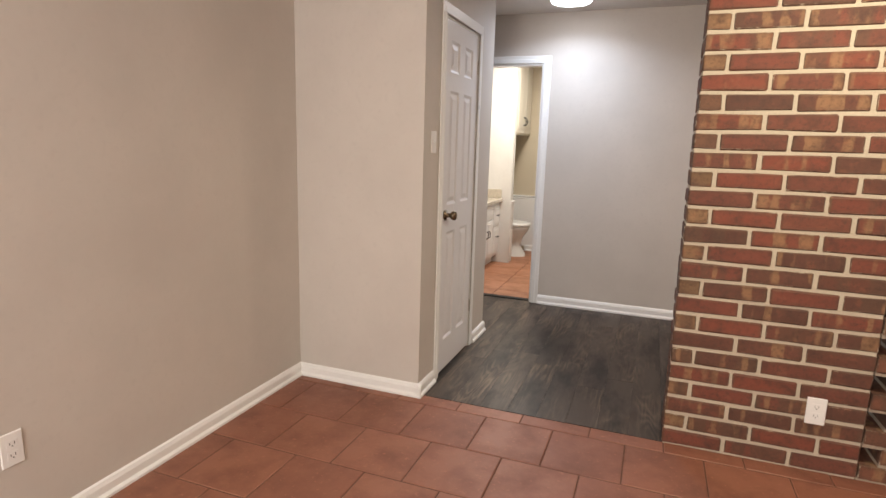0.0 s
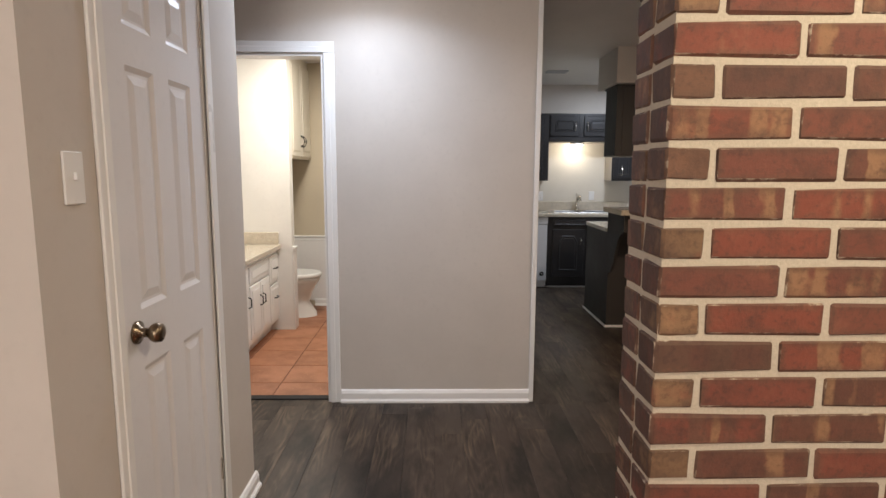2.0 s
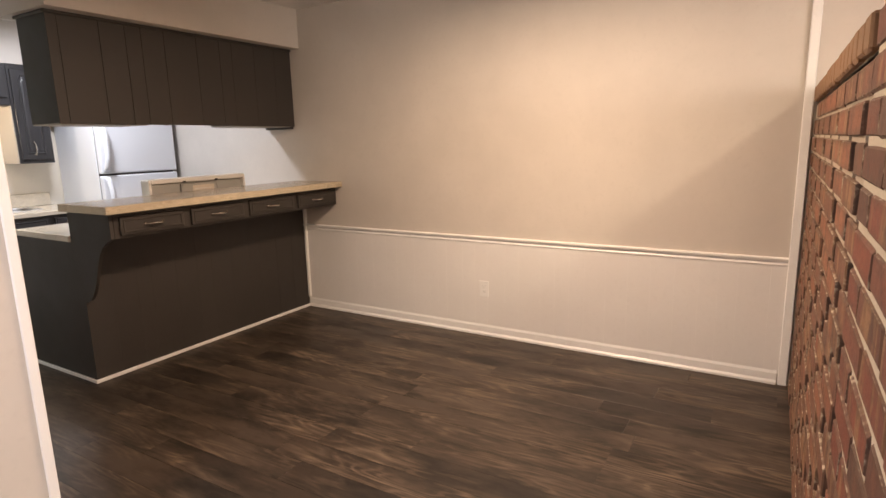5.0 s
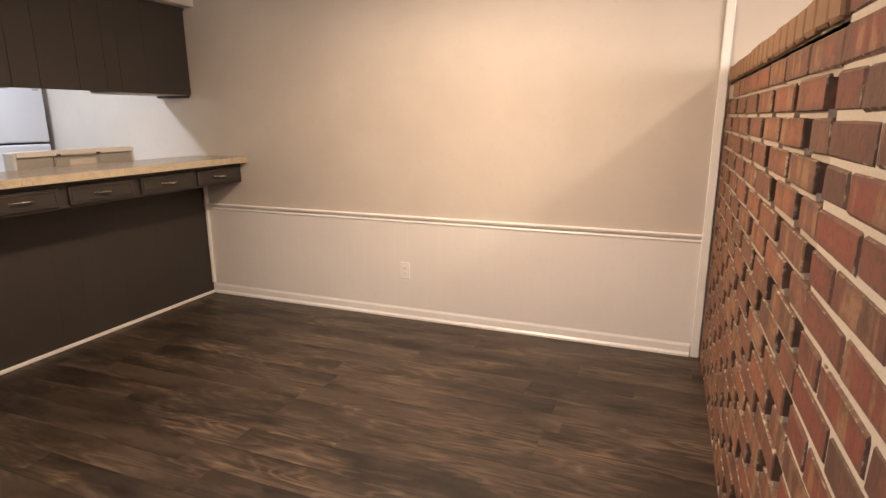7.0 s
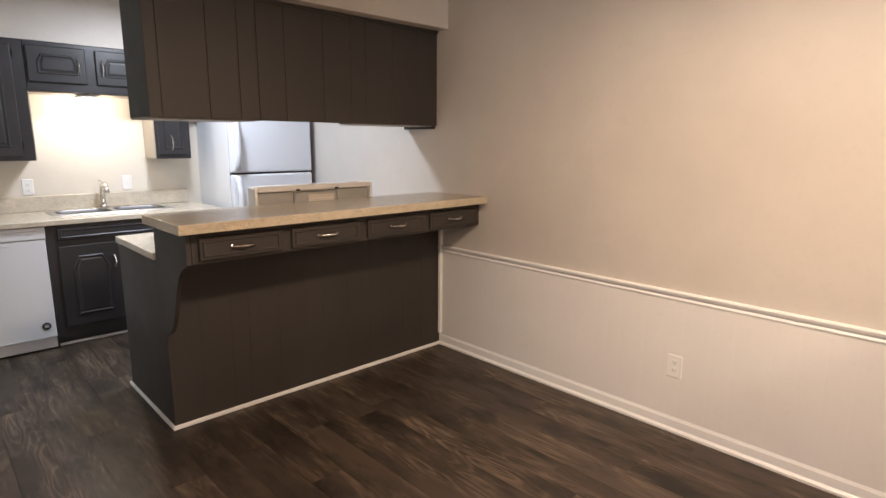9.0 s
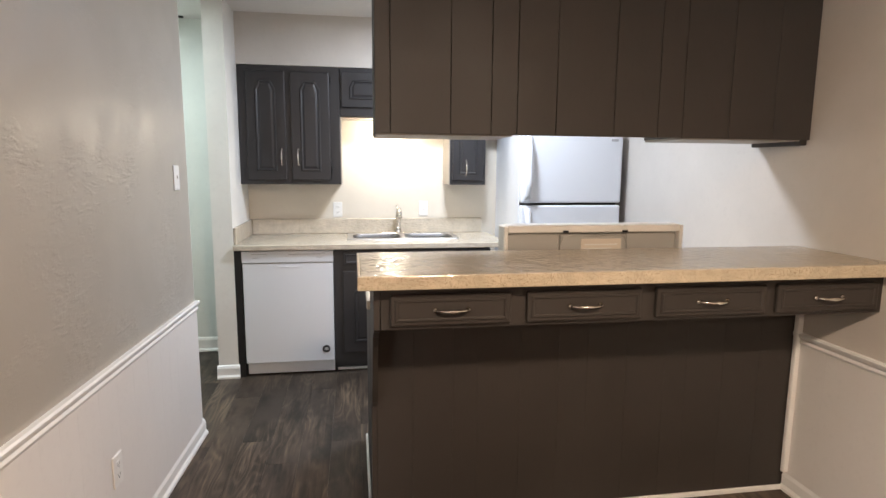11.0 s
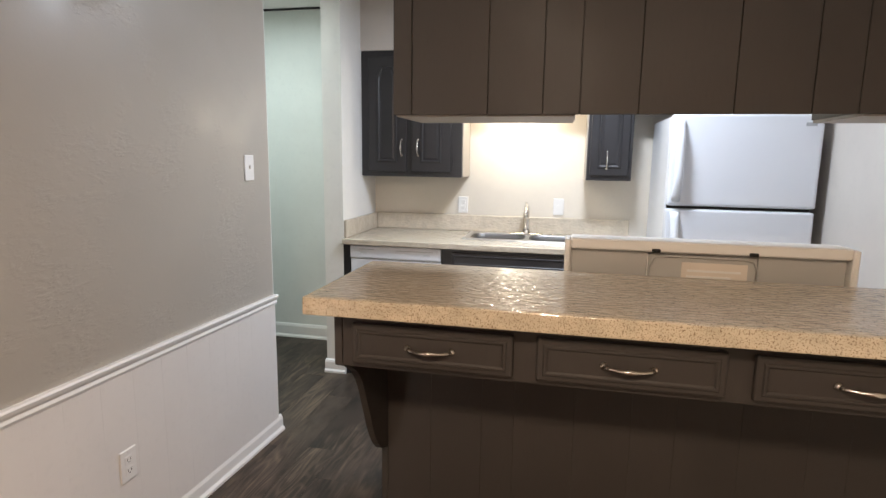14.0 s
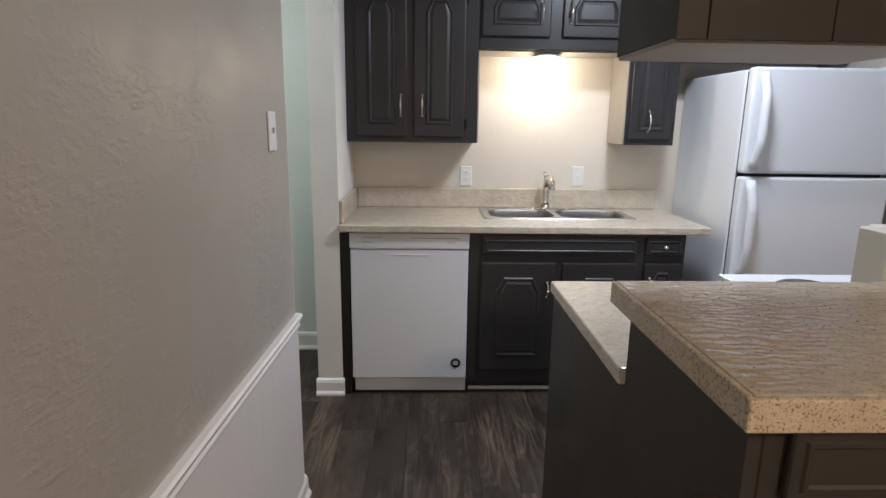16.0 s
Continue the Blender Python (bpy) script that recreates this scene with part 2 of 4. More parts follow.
def plain(name, colour, rough=0.4, metal=0.0, spec=0.5):
    m, n, l, b = nodes_of(name)
    v = coords(n, l)
    slow = noise_tex(n, l, v, 9, 4, 0.6)
    l.new(ramp(n, l, slow, ((0.3, tuple(c * 0.98 for c in colour)), (0.7, colour))), b.inputs["Base Color"])
    l.new(ramp(n, l, slow, ((0.3, grey(max(0.03, rough - 0.015))), (0.7, grey(rough + 0.015)))), b.inputs["Roughness"])
    b.inputs["Metallic"].default_value, b.inputs["Specular IOR Level"].default_value = metal, spec
    return m


def glowing(name, colour, strength):
    m, n, l, b = nodes_of(name)
    b.inputs["Base Color"].default_value = (0.9, 0.9, 0.9, 1)
    b.inputs["Emission Color"].default_value, b.inputs["Emission Strength"].default_value = (*colour, 1), strength
    return m


WALL = paint("greige_wall_paint", (0.56, 0.515, 0.465), 0.55, 240, 0.10, sheen=0.25)
# Greige darkened below WALL: the west wall's dimmer light put into its colour.
WALL_TEX = trowelled("shaded_trowelled_paint", (0.425, 0.395, 0.345))
WHITEWALL = paint("off_white_wall_paint", (0.78, 0.76, 0.72), 0.5, 240, 0.12)
TRIM = paint("white_trim_paint", (0.80, 0.79, 0.77), 0.32, 420, 0.05, 0.03)
PANEL = paint("white_panelling_paint", (0.75, 0.725, 0.70), 0.40, 300, 0.06, 0.03)
DOORPAINT = paint("white_door_paint", (0.74, 0.73, 0.74), 0.34, 420, 0.06, 0.03)
CEIL = paint("ceiling_paint", (0.74, 0.71, 0.68), 0.7, 160, 0.35)
DARK = cabinet_paint("dark_brown_cabinet_paint", (0.037, 0.031, 0.0265), 0.54)
SLATE = cabinet_paint("charcoal_cabinet_paint", (0.026, 0.0242, 0.0255), 0.36)
BLACK = plain("black_gap", (0.012, 0.011, 0.011), 0.5)
WOOD = plank_wood("smoked_oak_plank")
UNDER = plain("dark_underlay", (0.015, 0.012, 0.010), 0.8)
TERRACOTTA = clay_tile("terracotta_tile", (0.235, 0.090, 0.054), (0.295, 0.120, 0.072))
BATHTILE = clay_tile("bath_clay_tile", (0.36, 0.15, 0.075), (0.42, 0.19, 0.10))
GROUT = rough_stone("brown_grout", (0.13, 0.062, 0.040))
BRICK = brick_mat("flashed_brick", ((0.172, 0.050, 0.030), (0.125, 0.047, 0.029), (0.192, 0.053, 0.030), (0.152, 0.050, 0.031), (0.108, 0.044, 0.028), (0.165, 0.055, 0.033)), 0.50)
# More tan stripes than the pier, tones warmed by painted-in dining light.
SCREENBRICK = brick_mat("warm_lit_flashed_brick", ((0.225, 0.082, 0.044), (0.175, 0.070, 0.040), (0.240, 0.092, 0.048), (0.200, 0.080, 0.044), (0.160, 0.066, 0.038)), 0.66)
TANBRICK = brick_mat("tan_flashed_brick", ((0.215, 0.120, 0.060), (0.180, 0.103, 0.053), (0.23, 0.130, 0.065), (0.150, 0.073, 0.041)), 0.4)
CAPBRICK = rough_stone("tan_cap_brick", (0.25, 0.138, 0.070), 0.8, 40)
MORTAR = rough_stone("cream_mortar", (0.55, 0.475, 0.365), 0.95, 120)
BARTOP = speckled("tan_speckled_laminate", (0.57, 0.485, 0.37), (0.24, 0.16, 0.095), 1.0)
BAREDGE = speckled("tan_speckled_edge_strip", (0.63, 0.545, 0.40), (0.17, 0.105, 0.06), 0.3, 270, 0.535)
# Cream mortar darkened for the screen: shade in its openings put into the colour.
SHADEMORTAR = rough_stone("shaded_mortar", (0.43, 0.355, 0.27), 0.95, 90)
KTOP = speckled("cream_speckled_laminate", (0.64, 0.57, 0.46), (0.40, 0.31, 0.21), 0.6)
APPLIANCE = enamel("white_enamel", (0.74, 0.76, 0.80), 0.28)
APPLIANCE_GREY = plain("grey_appliance_trim", (0.42, 0.43, 0.45), 0.35)
ALMOND = enamel("almond_enamel", (0.70, 0.68, 0.64), 0.4)
GALV = plain("grey_back_panel", (0.42, 0.41, 0.38), 0.45, 0.2)
PAPER = plain("paper_label", (0.64, 0.57, 0.48), 0.8)
STEEL = plain("brushed_steel", (0.60, 0.58, 0.55), 0.36, 0.9)
# Rim steel darkened, with the bowls' inner shade put into the colour.
BOWLSTEEL = plain("shaded_bowl_steel", (0.24, 0.235, 0.23), 0.42, 1.0)
NICKEL = plain("satin_nickel", (0.72, 0.68, 0.62), 0.20, 1.0)
BRONZE = plain("aged_brass", (0.20, 0.15, 0.10), 0.28, 1.0)
BLACKMETAL = plain("black_metal", (0.02, 0.02, 0.02), 0.35, 0.6)
PLASTIC = plain("white_plastic", (0.80, 0.79, 0.77), 0.35)
PORCELAIN = plain("white_porcelain", (0.82, 0.81, 0.78), 0.12)
CREAMWOOD = paint("cream_cabinet_paint", (0.78, 0.72, 0.62), 0.4, 300, 0.05, 0.03)
RAWWOOD = paint("pale_cabinet_underside", (0.36, 0.32, 0.27), 0.55, 200, 0.1)
KWALL = paint("cream_wall_paint", (0.70, 0.645, 0.555), 0.5, 240, 0.12)
BEIGE = paint("beige_bath_wall_paint", (0.58, 0.50, 0.37), 0.5, 240, 0.12)
GREENWALL = paint("pale_wall_paint", (0.70, 0.72, 0.69), 0.5, 240, 0.12)
GLOBE = glowing("lit_lamp_glass", (1.0, 0.98, 1.0), 16)
WARMGLOBE = glowing("lit_warm_lamp_glass", (1.0, 0.86, 0.66), 12)


# ---- mesh helpers ----
def box(bm, a, b, bev=0.0, seg=1):
    made = bmesh.ops.create_cube(bm, size=1)["verts"]
    for v in made:
        v.co = Vector([(a[i] + b[i]) / 2 + v.co[i] * (b[i] - a[i]) for i in range(3)])
    if bev:
        bmesh.ops.bevel(bm, geom=list({e for v in made for e in v.link_edges}), offset=bev, segments=seg, affect="EDGES", profile=0.5)


def boxes(*list_of):
    bm = bmesh.new()
    for item in list_of:
        box(bm, *item)
    return bm


def prism(bm, pts, axis, a, b):
    """Extrudes an outline from a to b along an axis; the outline gives the two other coordinates in order."""
    def place(p, s):
        return {0: (s, p[0], p[1]), 1: (p[0], s, p[1]), 2: (p[0], p[1], s)}[axis]
    lo, hi = [bm.verts.new(place(p, a)) for p in pts], [bm.verts.new(place(p, b)) for p in pts]
    k = len(pts)
    faces = [bm.faces.new(lo), bm.faces.new(hi[::-1])]
    faces += [bm.faces.new((lo[i], hi[i], hi[(i + 1) % k], lo[(i + 1) % k])) for i in range(k)]
    bmesh.ops.recalc_face_normals(bm, faces=faces)
    return faces


def tube(bm, pts, radii, n=10):
    rings = []
    pts = [Vector(p) for p in pts]
    for i, p in enumerate(pts):
        d = (pts[min(i + 1, len(pts) - 1)] - pts[max(i - 1, 0)]).normalized()
        side = d.orthogonal().normalized() if i == 0 else (rings[-1][1] - d * rings[-1][1].dot(d)).normalized()
        up = d.cross(side)
        r = radii[i] if isinstance(radii, (list, tuple)) else radii
        rings.append(([bm.verts.new(p + r * (math.cos(6.28319 * k / n) * side + math.sin(6.28319 * k / n) * up)) for k in range(n)], side))
    faces = []
    for (u, _), (w, _) in zip(rings, rings[1:]):
        faces += [bm.faces.new((u[k], u[(k + 1) % n], w[(k + 1) % n], w[k])) for k in range(n)]
    faces += [bm.faces.new(rings[0][0][::-1]), bm.faces.new(rings[-1][0])]
    bmesh.ops.recalc_face_normals(bm, faces=faces)
    for f in faces:
        f.smooth = True


def lathe(bm, centre, profile, n=24, axis=2):
    """Turns a profile of (radius, height) round an axis through centre."""
    rings = []
    for r, h in profile:
        ring = []
        for k in range(n):
            c, s = r * math.cos(6.28319 * k / n), r * math.sin(6.28319 * k / n)
            off = {0: (h, c, s), 1: (c, h, s), 2: (c, s, h)}[axis]
            ring.append(bm.verts.new(Vector(centre) + Vector(off)))
        rings.append(ring)
    faces = []
    for u, w in zip(rings, rings[1:]):
        faces += [bm.faces.new((u[k], u[(k + 1) % n], w[(k + 1) % n], w[k])) for k in range(n)]
    faces += [bm.faces.new(rings[0][::-1]), bm.faces.new(rings[-1])]
    bmesh.ops.recalc_face_normals(bm, faces=faces)
    for f in faces:
        f.smooth = True


def mesh_of(name, bm, material):
    me = bpy.data.meshes.new(name)
    bm.to_mesh(me)
    bm.free()
    me.materials.append(material)
    return me


def thing(name, base, label, category, group="", kind=""):
    ob = new(name)
    ob.location = base
    ob.empty_display_size = 0.05
    return tagged(ob, label, category, group, kind)


def part(name, bm, material, parent, label=""):
    """Links a bmesh given in world coordinates as one mesh under a thing or a part."""
    ob = new(name, mesh_of(name, bm, material))
    ob.parent = parent
    if parent.parent is None and parent.type == "EMPTY":
        ob.matrix_parent_inverse = Matrix.Translation(-Vector(parent.location))
    return tagged(ob, label)


def solid(name, bm, material, label="", category="", kind="", group=""):
    return tagged(new(name, mesh_of(name, bm, material)), label, category, group, kind)


def structure(name, bm, material, label):
    return solid(name, bm, material, label, name.rsplit("_", 1)[0].replace("_", " ") if name[-1].isdigit() else name.split("_")[0], "structure")


# ---- structure ----
H = 2.44
EX, WX, NY = 3.54, 0.842, 9.21
LEAN_WEST = Matrix.Translation((0.842, 7.76, 0)) @ Matrix.Rotation(radians(-1.9), 4, "Z") @ Matrix.Translation((-0.842, -7.76, 0))


def leaned(ob):
    """Turns a thing of the dining room's west wall by the small angle at which that wall stands."""
    ob.matrix_basis = LEAN_WEST @ ob.matrix_basis
    return ob


structure("subfloor", boxes(((-2.6, -2.7, -0.12), (3.66, 9.33, -0.012))), UNDER, "dark underlay beneath the floor coverings")
structure("ceiling", boxes(((-2.6, -2.7, H), (3.66, 9.33, H + 0.1))), CEIL, "painted textured drywall ceiling")
structure("wall_east", boxes(((EX, -2.7, -0.1), (EX + 0.12, 9.33, H))), WALL, "greige painted wall behind white wainscot")
structure("wall_north", boxes(((-0.6, NY, -0.1), (EX, NY + 0.12, H))), KWALL, "off-white painted wall behind the kitchen sink")
structure("wall_south", boxes(((-1.52, -2.72, -0.1), (EX, -2.6, H))), WALL, "plain greige wall closing the living room")
structure("wall_living_west", boxes(((-1.52, -2.6, -0.1), (-1.40, 3.06, H))), WALL, "greige painted living room wall")
structure("wall_closet_south", boxes(((-1.52, 3.06, -0.1), (-0.643, 3.16, H))), WALL, "beige painted closet wall facing the living room")
structure("wall_closet_east", boxes(
    ((-0.743, 3.16, -0.1), (-0.643, 3.335, H)), ((-0.743, 3.935, -0.1), (-0.643, 4.28, H)), ((-0.743, 3.335, 2.045), (-0.643, 3.935, H))), WALL,
    "greige painted closet wall with a door opening")
structure("wall_closet_north", boxes(((-2.5, 4.18, -0.1), (-0.743, 4.28, H))), WALL, "greige closet wall along the side hall")
structure("wall_hall_end", boxes(((-2.6, 4.18, -0.1), (-2.5, 5.335, H))), WALL, "plain greige wall closing the hall")
structure("wall_hall_north", boxes(
    ((-2.5, 5.22, -0.1), (-1.19, 5.335, H)), ((-0.475, 5.22, -0.1), (0.752, 5.335, H)), ((-1.19, 5.22, 2.045), (-0.475, 5.335, H))), WALL,
    "grey-beige painted hall wall with the bathroom doorway")
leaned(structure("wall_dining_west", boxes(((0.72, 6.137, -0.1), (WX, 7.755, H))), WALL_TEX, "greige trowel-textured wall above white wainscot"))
structure("wall_stub", boxes(((0.745, 8.593, -0.1), (0.871, NY, H))), WHITEWALL, "off-white wall end beside the dishwasher")
structure("wall_side_hall_west", boxes(((-0.6, 6.9, -0.1), (-0.5, NY, H))), GREENWALL, "pale wall closing the side hall")
structure("wall_side_hall_south", boxes(((-0.5, 6.9, -0.1), (0.72, 7.0, H))), GREENWALL, "pale wall closing the side hall")
structure("wall_side_hall_north", boxes(((-0.5, NY - 0.008, -0.1), (0.745, NY - 0.002, H))), GREENWALL, "pale green-lit wall at the end of the side hall")
structure("wall_bath_west", boxes(((-1.87, 5.335, -0.1), (-1.75, 7.82, H))), WHITEWALL, "off-white bathroom wall behind the vanity")
structure("wall_bath_north", boxes(((-1.75, 7.7, -0.1), (-0.05, 7.82, H))), BEIGE, "beige bathroom wall above white wainscot")
structure("wall_bath_east", boxes(((-0.05, 5.335, -0.1), (0.07, 7.82, H))), WALL, "plain beige bathroom wall")
structure("wall_bath_partition", boxes(((-1.75, 6.80, -0.1), (-1.08, 6.90, H))), WHITEWALL, "white wall between vanity and toilet")
structure("soffit_bar", boxes(((1.692, 6.817, 2.145), (EX, 7.36, H))), WALL, "greige painted soffit above the hanging cabinet")
structure("soffit_sink", boxes(((0.871, 8.93, 2.10), (EX, NY, H))), WALL, "greige painted soffit above the wall cabinets")


def skirting(name, run, face, sign, axis, height=0.085, label="white painted baseboard with a shoe moulding"):
    """A baseboard along x (axis 0) or y (axis 1) on a face; sign is the way that it stands out."""
    prof = [(0, 0), (0.024, 0), (0.024, 0.012), (0.014, 0.024), (0.014, height - 0.022), (0.008, height - 0.006), (0, height)]
    bm = bmesh.new()
    prism(bm, [(face + sign * p, z) for p, z in prof], axis, *run)
    return structure(name, bm, TRIM, label)


skirting("baseboard_east", (3.35, 6.875), EX, -1, 1)
skirting("baseboard_living_west", (-2.6, 3.06), -1.40, 1, 1, 0.075)
skirting("baseboard_closet_south", (-1.40, -0.623), 3.06, -1, 0, 0.075)
skirting("baseboard_closet_east_a", (3.04, 3.275), -0.643, 1, 1, 0.075)
skirting("baseboard_closet_east_b", (3.995, 4.30), -0.643, 1, 1, 0.075)
skirting("baseboard_hall_north", (-0.412, 0.728), 5.22, -1, 0, 0.08)
leaned(skirting("baseboard_dining_west", (6.137, 7.785), WX, 1, 1))
skirting("baseboard_side_hall", (-0.5, 0.745), NY - 0.008, -1, 0, 0.11, "white stepped baseboard in the side hall")
skirting("baseboard_stub", (0.735, 0.88), 8.593, -1, 0, 0.09)
skirting("baseboard_bath", (-1.08, -0.05), 7.7, -1, 0)
structure("trim_wall_end", boxes(((0.728, 5.213, 0), (0.756, 5.345, H), 0.003)), TRIM, "narrow white corner trim on the hall wall end")
structure("trim_east_corner", boxes(((EX - 0.022, 3.297, 0), (EX, 3.342, H), 0.004)), TRIM, "white upright trim where the brick screen meets the wall")
structure("trim_bar_corner", boxes(((EX - 0.03, 6.852, 0.086), (EX, 6.874, 0.905), 0.004)), TRIM, "white upright trim beside the bar panel")
structure("trim_bar_base", boxes(((1.697, 6.862, 0), (EX - 0.024, 6.875, 0.022), 0.003), ((1.697, 6.875, 0), (1.709, 7.62, 0.022), 0.003)), TRIM,
          "thin white shoe moulding round the bar")
leaned(structure("trim_green_corner", boxes(((0.722, 7.7555, 0), (WX - 0.001, 7.762, H))), GREENWALL, "pale painted end of the dining wall"))


def casing(name, x0, x1, y0, y1, top, width, axis, face, sign, label):
    """Door casing of two legs and a head, with a stepped profile, on a wall face."""
    bm = bmesh.new()
    for w, d in ((width, 0.009), (width * 0.55, 0.012)):
        lo, hi = sorted((face, face + sign * d))
        a, b = (x0, x1) if axis == 0 else (y0, y1)
        for s, e, zb, zt in ((a - w, a, 0, top), (b, b + w, 0, top), (a - w, b + w, top, top + w)):
            box(bm, (s, lo, zb) if axis == 0 else (lo, s, zb), (e, hi, zt) if axis == 0 else (hi, e, zt), 0.003)
    return structure(name, bm, TRIM, label)


casing("trim_bath_door", -1.19, -0.475, 0, 0, 2.045, 0.062, 0, 5.22, -1, "white painted casing round the bathroom doorway")
structure("trim_bath_jamb", boxes(((-1.19, 5.222, 0), (-1.175, 5.333, 2.03)), ((-0.49, 5.222, 0), (-0.475, 5.333, 2.03)), ((-1.19, 5.222, 2.03), (-0.475, 5.333, 2.045))),
          TRIM, "white door jamb of the bathroom doorway")
structure("threshold_bath", boxes(((-1.175, 5.25, -0.01), (-0.49, 5.31, 0.008), 0.003)), UNDER, "dark threshold strip at the bathroom floor")
casing("trim_closet_door", 0, 0, 3.335, 3.935, 2.045, 0.058, 1, -0.643, 1, "white painted casing round the closet door")


def chair_rail(name, run, face, sign, top, axis=1):
    prof = [(0, top - 0.05), (0.010, top - 0.05), (0.014, top - 0.040), (0.009, top - 0.030), (0.020, top - 0.018), (0.024, top - 0.006), (0.018, top), (0, top)]
    bm = bmesh.new()
    prism(bm, [(face + sign * p, z) for p, z in prof], axis, *run)
    return structure(name, bm, TRIM, "white moulded chair rail")


chair_rail("trim_rail_east", (3.342, 6.90), EX, -1, 0.725)
leaned(chair_rail("trim_rail_west", (6.137, 7.768), WX, 1, 0.729))
chair_rail("trim_rail_bath", (-1.75, -0.05), 7.7, -1, 0.735, 0)
chair_rail("trim_rail_bath_partition", (6.79, 6.91), -1.08, 1, 0.735, 1)


def wainscot(name, run, face, sign, axis, label):
    """Grooved white panelling below a chair rail: boards of uneven width as pieces of one run."""
    host = thing(name, (face, run[0], 0) if axis == 1 else (run[0], face, 0), label, "wainscot", "", "structure")
    rng, s = random.Random(len(name) * 7), run[0]
    while s < run[1] - 0.01:
        e = min(run[1], s + rng.choice((0.075, 0.10, 0.10, 0.135, 0.16)))
        lo, hi = sorted((face, face + sign * 0.008))
        bm = bmesh.new()
        box(bm, (lo, s, 0.06) if axis == 1 else (s, lo, 0.06), (hi, e, 0.69) if axis == 1 else (e, hi, 0.69), 0.00025)
        part("board", bm, PANEL, host)
        s = e
    return host


wainscot("wainscot_east", (3.342, 6.875), EX, -1, 1, "white painted grooved panelling on the dining wall")
leaned(wainscot("wainscot_west", (6.137, 7.757), WX, 1, 1, "white painted grooved panelling beside the pantry"))
wainscot("wainscot_bath", (-1.75, -0.05), 7.7, -1, 0, "white painted panelling behind the toilet")
structure("wainscot_bath_partition", boxes(((-1.08, 6.79, 0.0), (-1.066, 6.91, 0.70), 0.004)), PANEL, "white painted panelling on the partition end")


# ---- handles and plates ----
def bow_pull(parent, centre, along, out, length=0.10, metal=None):
    """A bowed cabinet pull with flared feet; along and out are unit directions."""
    c, a, o = Vector(centre), Vector(along), Vector(out)
    bm = bmesh.new()
    pts, rad = [], []
    for k in range(13):
        u = -1 + k / 6
        pts.append(c + a * (u * length / 2) + o * (0.004 + 0.026 * (1 - u * u) ** 0.6))
        rad.append(0.0038 + 0.0035 * math.exp(-(u / 0.28) ** 2) + 0.002 * abs(u) ** 6)
    tube(bm, pts, rad, 8)
    for u in (-1, 1):
        q = c + a * (u * length / 2)
        tube(bm, [q, q + o * 0.004, q + o * 0.009], [0.010, 0.009, 0.004], 8)
    return part("handle", bm, metal or NICKEL, parent, "dark metal bow handle" if metal else "satin nickel bow handle")


def arch_panel(bm, x0, x1, z0, z1, y, clip, sign=-1, depth=0.007):
    """Raised panel with clipped upper corners, standing out of a door that faces -y (sign -1) or +x through turned()."""
    def outline(i):
        return [(x0 + i, z0 + i), (x1 - i, z0 + i), (x1 - i, z1 - clip - 0.4 * i), (x1 - clip * 0.55 - 0.4 * i, z1 - i), (x0 + clip * 0.55 + 0.4 * i, z1 - i), (x0 + i, z1 - clip - 0.4 * i)]
    rings = []
    for inset, d in ((0.0, 0.0005), (0.006, depth), (0.012, depth), (0.020, 0.002), (0.034, depth * 0.9)):
        rings.append([bm.verts.new((px, y + sign * d, pz)) for px, pz in outline(inset)])
    faces = []
    for u, w in zip(rings, rings[1:]):
        faces += [bm.faces.new((u[k], u[(k + 1) % 6], w[(k + 1) % 6], w[k])) for k in range(6)]
    faces.append(bm.faces.new(rings[-1]))
    bmesh.ops.recalc_face_normals(bm, faces=faces)
    if faces[-1].normal.y * sign < 0:
        bmesh.ops.reverse_faces(bm, faces=faces)


def turned(bm, pivot, degrees):
    bmesh.ops.transform(bm, matrix=Matrix.Translation(pivot) @ Matrix.Rotation(radians(degrees), 4, "Z") @ Matrix.Translation(-Vector(pivot)), verts=bm.verts)
    return bm


def cabinet_door(parent, x0, x1, z0, z1, y, material, handle_at, upright=True, clip=0.05, margin=0.055, label="", turn=None, pull=0.10):
    """A lipped slab door facing -y with a raised clipped-corner panel and a bow pull; turn: (pivot, degrees)."""
    bm = bmesh.new()
    box(bm, (x0, y - 0.018, z0), (x1, y, z1), 0.006, 2)
    if margin:
        arch_panel(bm, x0 + margin, x1 - margin, z0 + margin, z1 - margin, y - 0.018, clip)
    if turn:
        turned(bm, *turn)
    door = part("door", bm, material, parent, label)
    if handle_at:
        p, a, o = Vector((handle_at[0], y - 0.018, handle_at[1])), Vector((0, 0, 1) if upright else (1, 0, 0)), Vector((0, -1, 0))
        if turn:
            r = Matrix.Rotation(radians(turn[1]), 3, "Z")
            p, a, o = r @ (p - Vector(turn[0])) + Vector(turn[0]), r @ a, r @ o
        bow_pull(door, p, a, o, pull)
    return door


